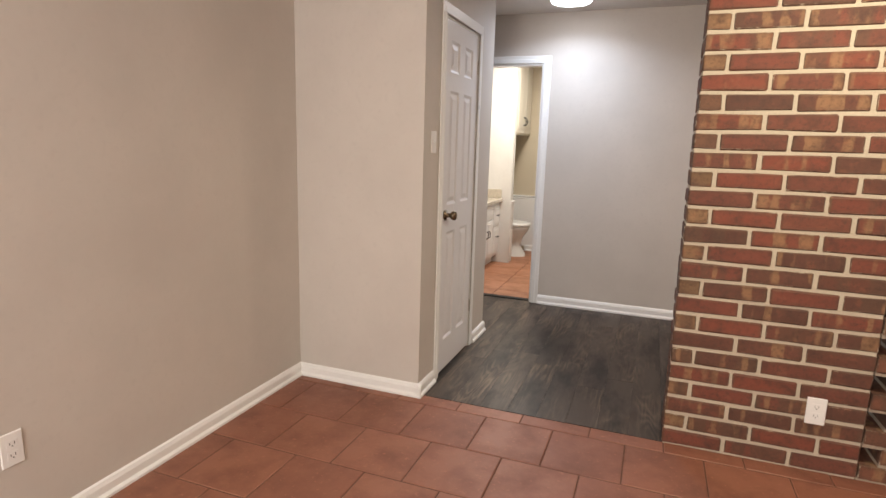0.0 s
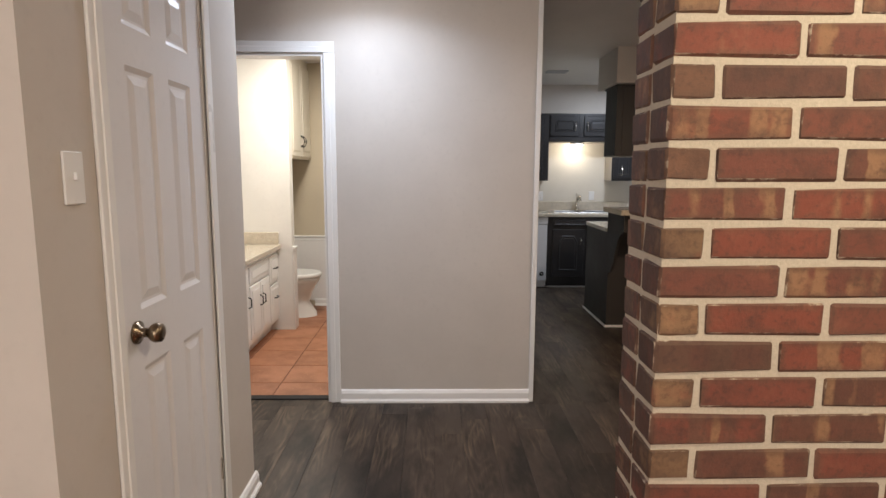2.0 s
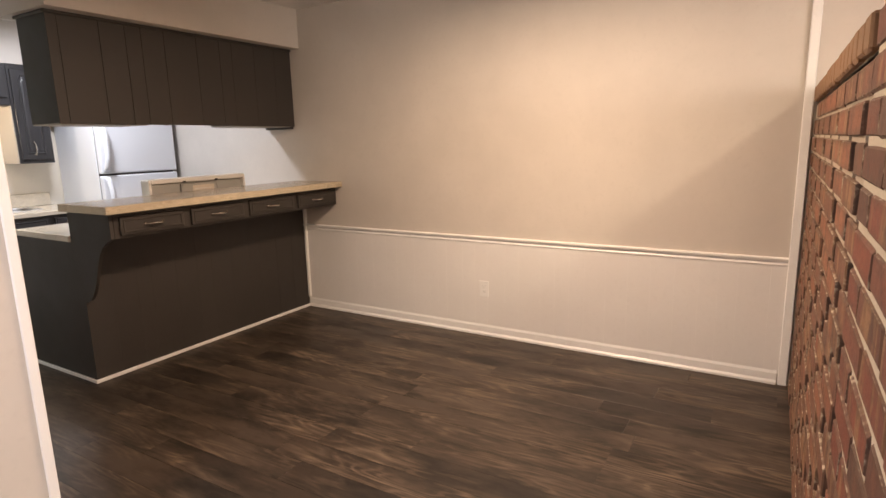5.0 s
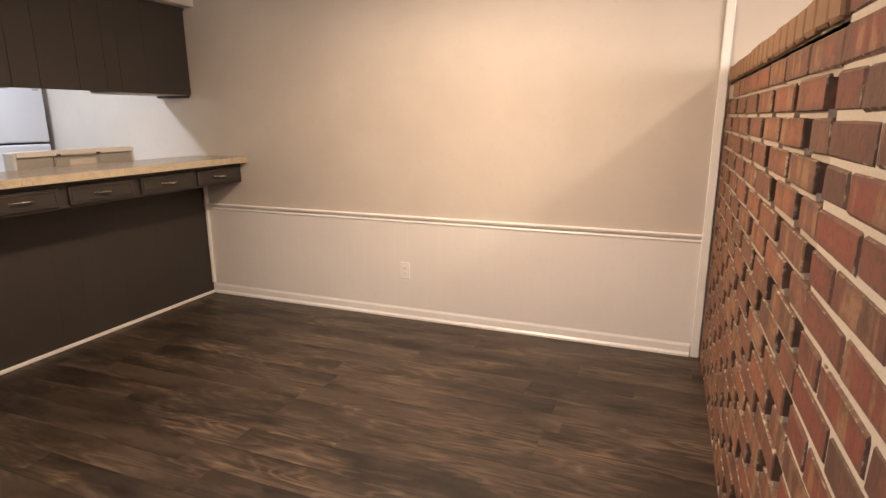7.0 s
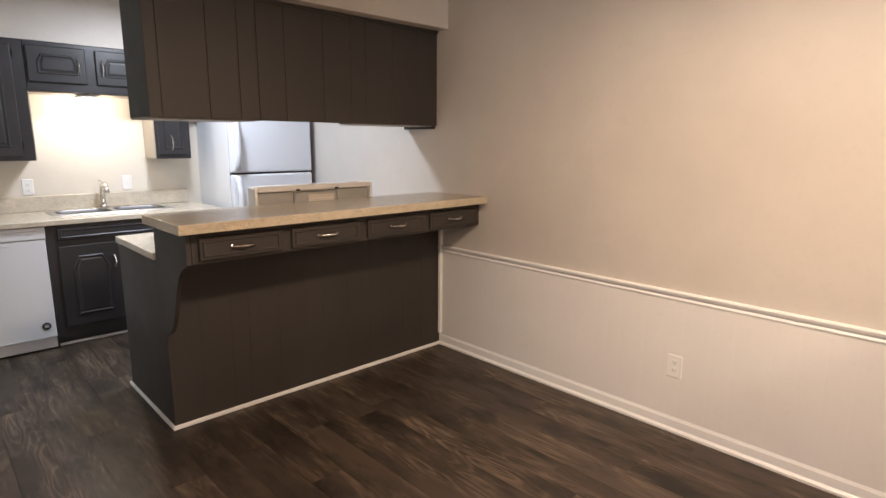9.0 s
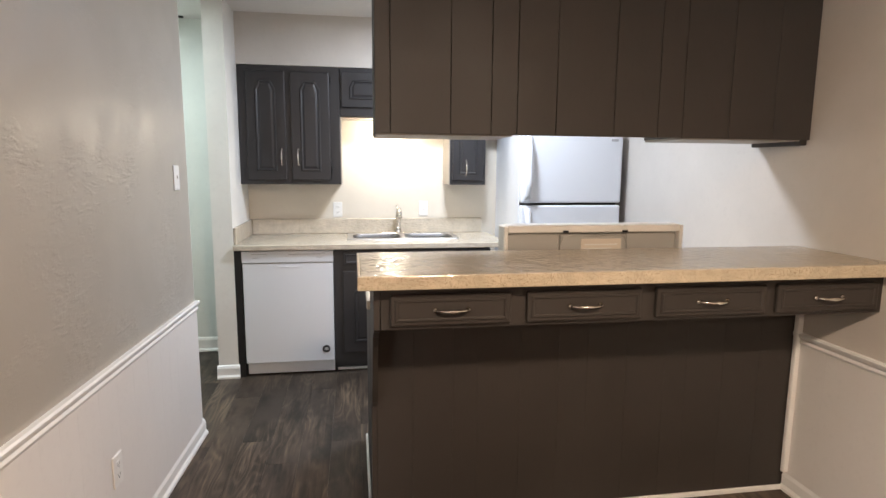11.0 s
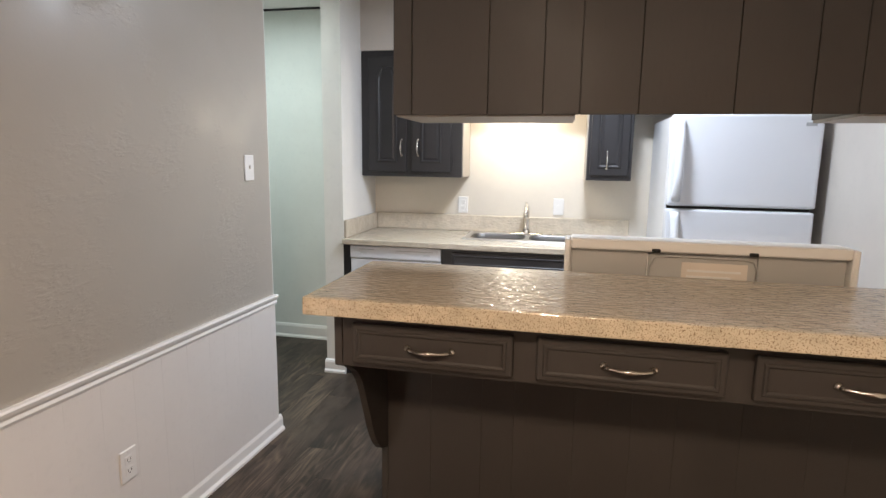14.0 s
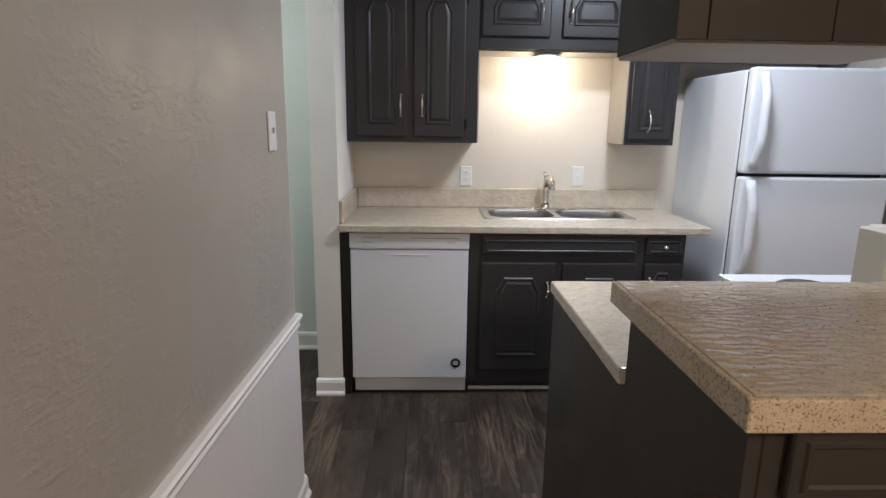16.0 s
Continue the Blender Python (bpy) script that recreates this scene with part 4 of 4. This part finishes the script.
c = wall_cabinet(0.873, 1.563, 1.285, 2.098, "charcoal wall cabinet with two tall arched doors")
cabinet_door(c, 0.925, 1.190, 1.315, 2.06, 8.935, SLATE, (1.159, 1.475), clip=0.06, margin=0.062)
cabinet_door(c, 1.226, 1.492, 1.315, 2.06, 8.935, SLATE, (1.271, 1.475), clip=0.06, margin=0.062)
for z in (1.36, 1.98):
    part("hinge", boxes(((1.496, 8.928, z), (1.506, 8.937, z + 0.05), 0.002)), BLACKMETAL, c)
part("side_panel", boxes(((1.5635, 8.94, 1.287), (1.5695, 9.207, 1.7555))), RAWWOOD, c, "pale unpainted cabinet side")
c = wall_cabinet(1.565, 2.355, 1.765, 2.098, "charcoal wall cabinet above the sink with short doors")
cabinet_door(c, 1.575, 1.928, 1.825, 2.07, 8.935, SLATE, (1.880, 1.945), clip=0.05, margin=0.055)
cabinet_door(c, 1.990, 2.335, 1.825, 2.07, 8.935, SLATE, (2.030, 1.945), clip=0.05, margin=0.055)
part("underside", boxes(((1.57, 8.96, 1.757), (2.35, 9.20, 1.7645))), RAWWOOD, c)
c = wall_cabinet(2.357, 2.625, 1.285, 2.098, "narrow charcoal wall cabinet beside the refrigerator")
cabinet_door(c, 2.375, 2.605, 1.315, 2.06, 8.935, SLATE, (2.475, 1.41), clip=0.05, margin=0.045)
part("side_panel", boxes(((2.350, 8.94, 1.287), (2.3565, 9.207, 1.763))), RAWWOOD, c, "pale unpainted cabinet side")
for z in (1.36, 1.98):
    part("hinge", boxes(((2.606, 8.928, z), (2.616, 8.937, z + 0.05), 0.002)), BLACKMETAL, c)
c = wall_cabinet(2.627, EX - 0.003, 1.74, 2.098, "charcoal wall cabinet above the refrigerator")
cabinet_door(c, 2.65, 3.07, 1.77, 2.07, 8.935, SLATE, (3.03, 1.86), clip=0.05, margin=0.055)
cabinet_door(c, 3.09, 3.52, 1.77, 2.07, 8.935, SLATE, (3.13, 1.86), clip=0.05, margin=0.055)

lampob = thing("sink_lamp", (1.93, 9.03, 1.757), "white dome lamp glowing under the wall cabinet", "lamp")
bm = bmesh.new()
lathe(bm, (1.93, 9.03, 1.757), ((0.05, 0.0), (0.075, -0.012), (0.08, -0.022)), 24)
part("base", bm, PLASTIC, lampob)
bm = bmesh.new()
lathe(bm, (1.93, 9.03, 1.735), ((0.080, 0.0), (0.076, -0.014), (0.055, -0.026), (0.02, -0.032)), 24)
part("glass", bm, WARMGLOBE, lampob, "glowing glass dome").visible_shadow = False

# ---- refrigerator ----
fr = thing("refrigerator", (3.12, 8.85, 0), "white top-freezer refrigerator with two doors", "refrigerator")
part("cabinet", boxes(((2.772, 8.555, 0.03), (3.485, 9.19, 1.648), 0.008, 2)), APPLIANCE, fr)
part("gasket", boxes(((2.780, 8.538, 0.09), (3.478, 8.556, 1.64))), BLACK, fr)
part("freezer_door", boxes(((2.770, 8.479, 1.176), (3.487, 8.538, 1.655), 0.014, 3)), APPLIANCE, fr)
part("fridge_door", boxes(((2.770, 8.479, 0.095), (3.487, 8.538, 1.160), 0.014, 3)), APPLIANCE, fr)
for z0, z1, flip in ((1.205, 1.625, 1), (0.68, 1.140, -1)):
    bm = bmesh.new()
    pts, rad = [], []
    for k in range(15):
        u = k / 14
        pts.append((2.812, 8.472 - 0.040 * min(1, 4 * u, 4 * (1 - u)), z0 + u * (z1 - z0)))
        rad.append(0.018 + 0.004 * (u if flip < 0 else 1 - u))
    tube(bm, pts, rad, 12)
    part("handle", bm, APPLIANCE, fr, "long white moulded handle")
part("nameplate", boxes(((3.40, 8.4765, 1.595), (3.45, 8.4795, 1.612), 0.001)), APPLIANCE_GREY, fr)
part("hinge_cover", boxes(((3.43, 8.50, 1.656), (3.48, 8.60, 1.672), 0.004)), APPLIANCE, fr)
part("toe_grille", boxes(((2.79, 8.55, 0.02), (3.47, 8.57, 0.085), 0.003)), APPLIANCE_GREY, fr)
for x in (2.80, 3.45):
    for y in (8.60, 9.10):
        part("foot", boxes(((x - 0.02, y, 0.0), (x + 0.02, y + 0.04, 0.03))), BLACK, fr)

# ---- pantry ----
pan = thing("pantry_cabinet", (0.80, 5.68, 0), "tall dark brown built-in pantry with four arched doors", "cabinet")
part("carcass", boxes(((0.36, 5.36, 0.0), (WX, 6.135, H - 0.002))), DARK, pan)


def pantry_door(y0, y1, z0, z1, handle_y, handle_z):
    """Door that faces +x, made facing -y and then turned about its middle."""
    mid = (y0 + y1) / 2
    w = (y1 - y0) / 2
    hx = WX + (handle_y - mid)
    return cabinet_door(pan, WX - w, WX + w, z0, z1, mid, DARK, (hx, handle_z), clip=0.05, margin=0.055, turn=((WX, mid, 0), 90))


pantry_door(5.440, 5.763, 1.175, 2.36, 5.735, 1.35)
pantry_door(5.773, 6.105, 1.175, 2.36, 5.800, 1.35)
pantry_door(5.440, 5.763, 0.13, 1.090, 5.668, 0.915)
pantry_door(5.773, 6.105, 0.13, 1.090, 5.863, 0.885)
leaned(pan)

# ---- ceiling fixtures ----
hl = thing("hall_ceiling_lamp", (-0.22, 4.78, H), "round white flush ceiling lamp glowing in the hall", "ceiling lamp")
bm = bmesh.new()
lathe(bm, (-0.22, 4.78, H), ((0.155, 0.0), (0.16, -0.012), (0.155, -0.024)), 32)
part("base", bm, PLASTIC, hl)
bm = bmesh.new()
lathe(bm, (-0.22, 4.78, H - 0.024), ((0.148, 0.0), (0.14, -0.010), (0.09, -0.018), (0.01, -0.020)), 32)
part("diffuser", bm, GLOBE, hl, "glowing white diffuser").visible_shadow = False
dl = thing("dining_ceiling_lamp", (2.16, 4.62, H), "semi-flush ceiling lamp with a glowing glass bowl over the dining floor", "ceiling lamp")
bm = bmesh.new()
lathe(bm, (2.16, 4.62, H), ((0.075, 0.0), (0.078, -0.008), (0.060, -0.015), (0.020, -0.020), (0.014, -0.030), (0.014, -0.120)), 28)
part("base", bm, NICKEL, dl)
bm = bmesh.new()
lathe(bm, (2.16, 4.62, H - 0.090), ((0.165, 0.0), (0.163, -0.010), (0.142, -0.038), (0.100, -0.060), (0.045, -0.070), (0.012, -0.073)), 32)
part("bowl", bm, WARMGLOBE, dl, "glowing warm glass bowl").visible_shadow = False
bm = bmesh.new()
lathe(bm, (2.16, 4.62, H - 0.162), ((0.012, 0.0), (0.014, -0.004), (0.006, -0.010)), 14)
part("finial", bm, NICKEL, dl)
vent = thing("ceiling_vent", (1.44, 8.02, H), "small grey metal ceiling air vent", "vent")
part("grille_rim", boxes(((1.33, 7.95, H - 0.010), (1.55, 7.965, H), 0.003), ((1.33, 8.085, H - 0.010), (1.55, 8.10, H), 0.003), ((1.33, 7.965, H - 0.010), (1.345, 8.085, H), 0.003), ((1.535, 7.965, H - 0.010), (1.55, 8.085, H), 0.003)), APPLIANCE_GREY, vent)
for k in range(6):
    part("slat", boxes(((1.345, 7.97 + 0.019 * k, H - 0.008), (1.535, 7.978 + 0.019 * k, H - 0.001))), APPLIANCE_GREY, vent)
solid("attic_hatch_edge", boxes(((-0.02, 9.12, H - 0.014), (0.50, 9.135, H), 0.002), ((-0.02, 8.60, H - 0.014), (-0.005, 9.12, H), 0.002)), BLACKMETAL, "dark edge of a ceiling hatch in the side hall", "hatch", "structure")

# ---- bathroom ----
van = thing("bathroom_vanity", (-1.45, 6.2, 0), "white painted vanity cabinet with black pulls", "vanity")
part("carcass", boxes(((-1.745, 5.38, 0.10), (-1.215, 6.795, 0.72)), ((-1.745, 5.38, 0.0), (-1.28, 6.795, 0.10))), TRIM, van)


def vanity_front(y0, y1, z0, z1, pulls):
    w, mid = (y1 - y0) / 2, (y0 + y1) / 2
    bm = bmesh.new()
    box(bm, (-1.215, y0, z0), (-1.197, y1, z1), 0.005, 2)
    box(bm, (-1.197, y0 + 0.035, z0 + 0.035), (-1.192, y1 - 0.035, z1 - 0.035), 0.004)
    f = part("front", bm, TRIM, van)
    for (py, pz), up in pulls:
        bm = bmesh.new()
        a = Vector((0, 0, 1) if up else (0, 1, 0))
        q = Vector((-1.192, py, pz))
        tube(bm, [q - a * 0.04, q - a * 0.03 + Vector((0.022, 0, 0)), q + a * 0.03 + Vector((0.022, 0, 0)), q + a * 0.04], 0.005, 6)
        part("pull", bm, BLACKMETAL, f, "black metal pull")


vanity_front(6.52, 6.77, 0.46, 0.69, [((6.645, 0.58), False)])
vanity_front(6.52, 6.77, 0.14, 0.44, [((6.645, 0.33), False)])
vanity_front(6.02, 6.50, 0.56, 0.69, [])
vanity_front(6.02, 6.255, 0.14, 0.54, [((6.225, 0.40), True)])
vanity_front(6.265, 6.50, 0.14, 0.54, [((6.295, 0.40), True)])
vanity_front(5.42, 5.99, 0.14, 0.69, [((5.95, 0.44), True)])
vt = thing("vanity_countertop", (-1.45, 6.1, 0.72), "cream stone vanity top with a side splash", "countertop")
part("slab", boxes(((-1.748, 5.36, 0.722), (-1.175, 6.798, 0.762), 0.004)), KTOP, vt)
part("side_splash", boxes(((-1.748, 6.778, 0.763), (-1.19, 6.798, 0.865), 0.003), ((-1.748, 5.38, 0.763), (-1.73, 6.777, 0.865), 0.003)), KTOP, vt)
bm = bmesh.new()
lathe(bm, (-1.44, 6.0, 0.7625), ((0.21, 0.0), (0.205, 0.010), (0.18, 0.004), (0.10, 0.001)), 28)
solid("bathroom_basin", bm, PORCELAIN, "white oval drop-in basin in the vanity top", "basin")
mir = thing("bathroom_mirror", (-1.749, 6.0, 1.0), "plain wall mirror above the vanity", "mirror")
part("glass", boxes(((-1.749, 5.45, 0.95), (-1.743, 6.70, 2.0))), plain("mirror_glass", (0.9, 0.9, 0.9), 0.03, 1.0), mir)

toi = thing("toilet", (-1.2, 7.3, 0), "white porcelain toilet with its lid down", "toilet")
bm = bmesh.new()
rings = []
for z, cx, rx, ry in ((0.0, -1.22, 0.24, 0.12), (0.04, -1.22, 0.235, 0.115), (0.14, -1.24, 0.19, 0.095), (0.24, -1.22, 0.20, 0.12), (0.34, -1.20, 0.245, 0.175), (0.385, -1.19, 0.25, 0.185)):
    rings.append([bm.verts.new((cx + rx * math.cos(6.28319 * k / 24), 7.30 + ry * math.sin(6.28319 * k / 24), z)) for k in range(24)])
for u, w in zip(rings, rings[1:]):
    for k in range(24):
        bm.faces.new((u[k], u[(k + 1) % 24], w[(k + 1) % 24], w[k])).smooth = True
bm.faces.new(rings[-1])
part("bowl", bm, PORCELAIN, toi)
bm = bmesh.new()
rings = []
for z, s in ((0.387, 0.98), (0.392, 1.02), (0.418, 1.02), (0.428, 0.96)):
    rings.append([bm.verts.new((-1.19 + 0.255 * s * math.cos(6.28319 * k / 24), 7.30 + 0.19 * s * math.sin(6.28319 * k / 24), z)) for k in range(24)])
for u, w in zip(rings, rings[1:]):
    for k in range(24):
        bm.faces.new((u[k], u[(k + 1) % 24], w[(k + 1) % 24], w[k])).smooth = True
bm.faces.new(rings[-1])
bm.faces.new(rings[0][::-1])
part("lid", bm, PORCELAIN, toi)
part("tank", boxes(((-1.745, 7.09, 0.38), (-1.54, 7.51, 0.75), 0.02, 3)), PORCELAIN, toi)
part("tank_lid", boxes(((-1.747, 7.08, 0.75), (-1.53, 7.52, 0.785), 0.01, 2)), PORCELAIN, toi)
part("neck", boxes(((-1.56, 7.19, 0.05), (-1.36, 7.41, 0.382), 0.02, 2)), PORCELAIN, toi)

bc = thing("bath_wall_cabinet", (-1.2, 7.3, 1.5), "cream painted wall cabinet above the toilet", "cabinet")
part("carcass", boxes(((-1.38, 6.905, 1.50), (-1.10, 7.68, H - 0.01))), CREAMWOOD, bc)
for y0, y1, hy in ((6.915, 7.285, 7.25), (7.295, 7.67, 7.33)):
    bm = bmesh.new()
    box(bm, (-1.10, y0, 1.52), (-1.082, y1, 2.36), 0.005, 2)
    box(bm, (-1.082, y0 + 0.05, 1.57), (-1.077, y1 - 0.05, 2.31), 0.004)
    d = part("door", bm, CREAMWOOD, bc)
    bow_pull(d, (-1.077, hy, 1.66), (0, 0, 1), (1, 0, 0), 0.09, BLACKMETAL)
part("valance", boxes(((-1.38, 6.905, 1.36), (-1.34, 6.98, 1.50))), CREAMWOOD, bc)


# ---- masonry and floors, piece by piece ----
rng = random.Random(4)


def pieces(name, host, material, sizes, places, bev=0.004, crooked=0.0, wear=0.0):
    """Shared meshes for each size, in four worn variants where wear is given; each place is (size index, x, y, z) of a piece's centre."""
    meshes = []
    for s in sizes:
        variants = []
        for _ in range(4 if wear else 1):
            bm = bmesh.new()
            box(bm, [-v / 2 for v in s], [v / 2 for v in s], bev)
            for v in bm.verts:
                v.co += Vector((rng.uniform(-wear, wear), rng.uniform(-0.0008, 0.0008), rng.uniform(-wear, wear)))
            variants.append(mesh_of(name, bm, material))
        meshes.append(variants)
    for i, x, y, z in places:
        ob = new(name, rng.choice(meshes[i]))
        ob.parent = host
        ob.matrix_parent_inverse = Matrix.Translation(-Vector(host.location)) if host.type == "EMPTY" else Matrix()
        ob.location = (x, y, z)
        if crooked:
            ob.rotation_euler = [radians(rng.uniform(-crooked, crooked)) for _ in range(3)]


COURSE, TOP = 0.0807, 1.613
PX0, PX1, BY0, BY1 = 0.609, 1.391, 3.08, 3.288
pier = thing("wall_brick_pier", (PX0, BY0, 0), "full-height red-brown flashed brick pier with cream mortar", "brick wall", "", "structure")
part("mortar", boxes(((PX0 + 0.0042, BY0 + 0.0042, -0.01), (PX1 - 0.0042, BY1 - 0.0042, H))), MORTAR, pier)
J, BH = 0.012, COURSE - 0.012
lengths = (0.2527, 0.1506, 0.0900)
sizes = [(n, 0.0992, BH) for n in lengths]
places = []
for k in range(-10, 20):
    zc = TOP - COURSE * k - COURSE / 2
    if zc + BH / 2 > H or zc - BH / 2 < -0.06:
        continue
    row = (0, 0, 0) if k % 2 else (2, 0, 0, 1)
    for yc in (BY0 + 0.0496, BY1 - 0.0496):
        x = PX0
        for i in row:
            places.append((i, x + lengths[i] / 2, yc + rng.uniform(-0.001, 0.001), zc + rng.uniform(-0.001, 0.001)))
            x += lengths[i] + J
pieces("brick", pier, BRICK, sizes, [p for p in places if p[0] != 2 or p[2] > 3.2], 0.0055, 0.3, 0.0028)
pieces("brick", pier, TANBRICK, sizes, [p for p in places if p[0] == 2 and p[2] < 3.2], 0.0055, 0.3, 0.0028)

screen = thing("wall_brick_screen", (PX1, BY0, 0), "low pierced red-brown brick screen wall with a brick cap", "brick wall", "", "structure")
PITCH, BL = 0.325, 0.258
sizes = [(BL, BY1 - BY0, BH), (0.095, BY1 - BY0 + 0.024, BH + 0.004), (0.155, BY1 - BY0, BH), (0.262, BY1 - BY0, BH), (0.10, BY1 - BY0, BH)]
places = []
x = PX1 + 0.004
while x + 0.095 < EX:
    places.append((1, x + 0.0475, (BY0 + BY1) / 2, TOP - COURSE / 2 + rng.uniform(-0.002, 0.002)))
    x += 0.104
x = PX1 + 0.004
while x + 0.262 < EX:
    places.append((3, x + 0.131, (BY0 + BY1) / 2, TOP - 1.5 * COURSE - 0.003))
    x += 0.272
for k in range(2, 20):
    zc = TOP - COURSE * k - COURSE / 2
    if k % 2 == 0:
        x = PX1 + 0.070
    else:
        places.append((2, PX1 + 0.004 + 0.0775, (BY0 + BY1) / 2, zc))
        x = PX1 + 0.229
    while x + BL < EX + 0.01:
        places.append((0, min(x + BL / 2, EX - BL / 2 - 0.001), (BY0 + BY1) / 2 + rng.uniform(-0.003, 0.003), zc + rng.uniform(-0.001, 0.001)))
        x += PITCH
    if EX - x > 0.105:
        places.append((4, EX - 0.052, (BY0 + BY1) / 2, zc))
bm = bmesh.new()
for i, x, y, z in places:
    half = sizes[i][0] / 2
    if i != 1:
        box(bm, (max(x - half, PX1), BY0 + 0.007, z - BH / 2 - 0.0145), (min(x + half, EX - 0.001), BY1 - 0.007, z - BH / 2 + 0.004))
box(bm, (PX1, BY0 + 0.006, TOP - COURSE - 0.011), (EX - 0.001, BY1 - 0.006, TOP - COURSE + 0.006))
box(bm, (PX1, BY0 + 0.012, TOP - COURSE - 0.004), (EX - 0.001, BY1 - 0.012, TOP - 0.012))
box(bm, (PX1, BY0 + 0.006, TOP - 2 * COURSE), (EX - 0.001, BY1 - 0.006, TOP - COURSE))
box(bm, (PX1, BY0 + 0.004, -0.005), (EX - 0.001, BY1 - 0.004, 0.012))
part("mortar", bm, SHADEMORTAR, screen)
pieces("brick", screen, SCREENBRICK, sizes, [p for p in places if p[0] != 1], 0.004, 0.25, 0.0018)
pieces("cap_brick", screen, CAPBRICK, sizes, [p for p in places if p[0] == 1], 0.007, 0.8, 0.003)

tiles = thing("floor_living", (0, 0, 0), "terracotta tile living room floor in running bond", "floor", "", "structure")
part("grout", boxes(((-1.40, -2.6, -0.012), (EX, 3.088, -0.003))), GROUT, tiles)
TP = 0.3385
places = []
for r in range(-1, 17):
    y1 = 2.985 - TP * r
    y0 = y1 - TP
    if r == -1:
        y0, y1 = 2.985, 3.088
    x = -0.906 - 6 * TP + (TP / 2 if r % 2 else 0)
    while x < EX:
        a, b = max(x, -1.40), min(x + TP, EX)
        if b - a > 0.05:
            places.append(((round(b - a - 0.005, 3), round(y1 - y0 - 0.005, 3), 0.012), (a + b) / 2, (y0 + y1) / 2))
        x += TP
kinds = sorted({p[0] for p in places})
pieces("tile", tiles, TERRACOTTA, kinds, [(kinds.index(s), x, y, -0.006 + rng.uniform(-0.0008, 0.0008)) for s, x, y in places], 0.003)

bath = thing("floor_bath", (-0.9, 6.5, 0), "warm clay tile bathroom floor", "floor", "", "structure")
part("grout", boxes(((-1.75, 5.31, -0.012), (-0.05, 7.7, -0.003))), GROUT, bath)
places = []
for i in range(5):
    for j in range(8):
        a, b = max(-1.75, -2.02 + 0.36 * i + 0.08), min(-0.05, -2.02 + 0.36 * (i + 1) + 0.08)
        c0, c1 = max(5.31, 5.20 + 0.335 * j), min(7.7, 5.20 + 0.335 * (j + 1))
        if b - a > 0.02 and c1 - c0 > 0.02:
            places.append(((round(b - a - 0.006, 3), round(c1 - c0 - 0.006, 3), 0.012), (a + b) / 2, (c0 + c1) / 2))
kinds = sorted({p[0] for p in places})
pieces("tile", bath, BATHTILE, kinds, [(kinds.index(s), x, y, -0.006) for s, x, y in places], 0.002)

wood = thing("floor_wood", (1.0, 5.0, 0), "dark smoked oak vinyl plank floor", "floor", "", "structure")
PW = 0.152
places = []
for r in range(-21, 24):
    x0 = PW * r
    x1 = x0 + PW
    a, b = max(x0, -2.5), min(x1, EX)
    if b - a < 0.02:
        continue
    if b <= 0.74:
        runs = [(3.09, 5.25)] + ([(7.0, NY)] if a > -0.55 else [])
    else:
        runs = [(3.09, NY)]
    for lo, hi in runs:
        y = lo - rng.uniform(0.05, 1.1)
        while y < hi:
            c0, c1 = max(y, lo), min(y + 1.22, hi)
            if c1 - c0 > 0.04:
                places.append(((round(b - a - 0.0006, 4), round(c1 - c0 - 0.0006, 2), 0.010), (a + b) / 2, (c0 + c1) / 2))
            y += 1.22
kinds = sorted({p[0] for p in places})
pieces("plank", wood, WOOD, kinds, [(kinds.index(s), x, y, -0.005) for s, x, y in places], 0.0006)
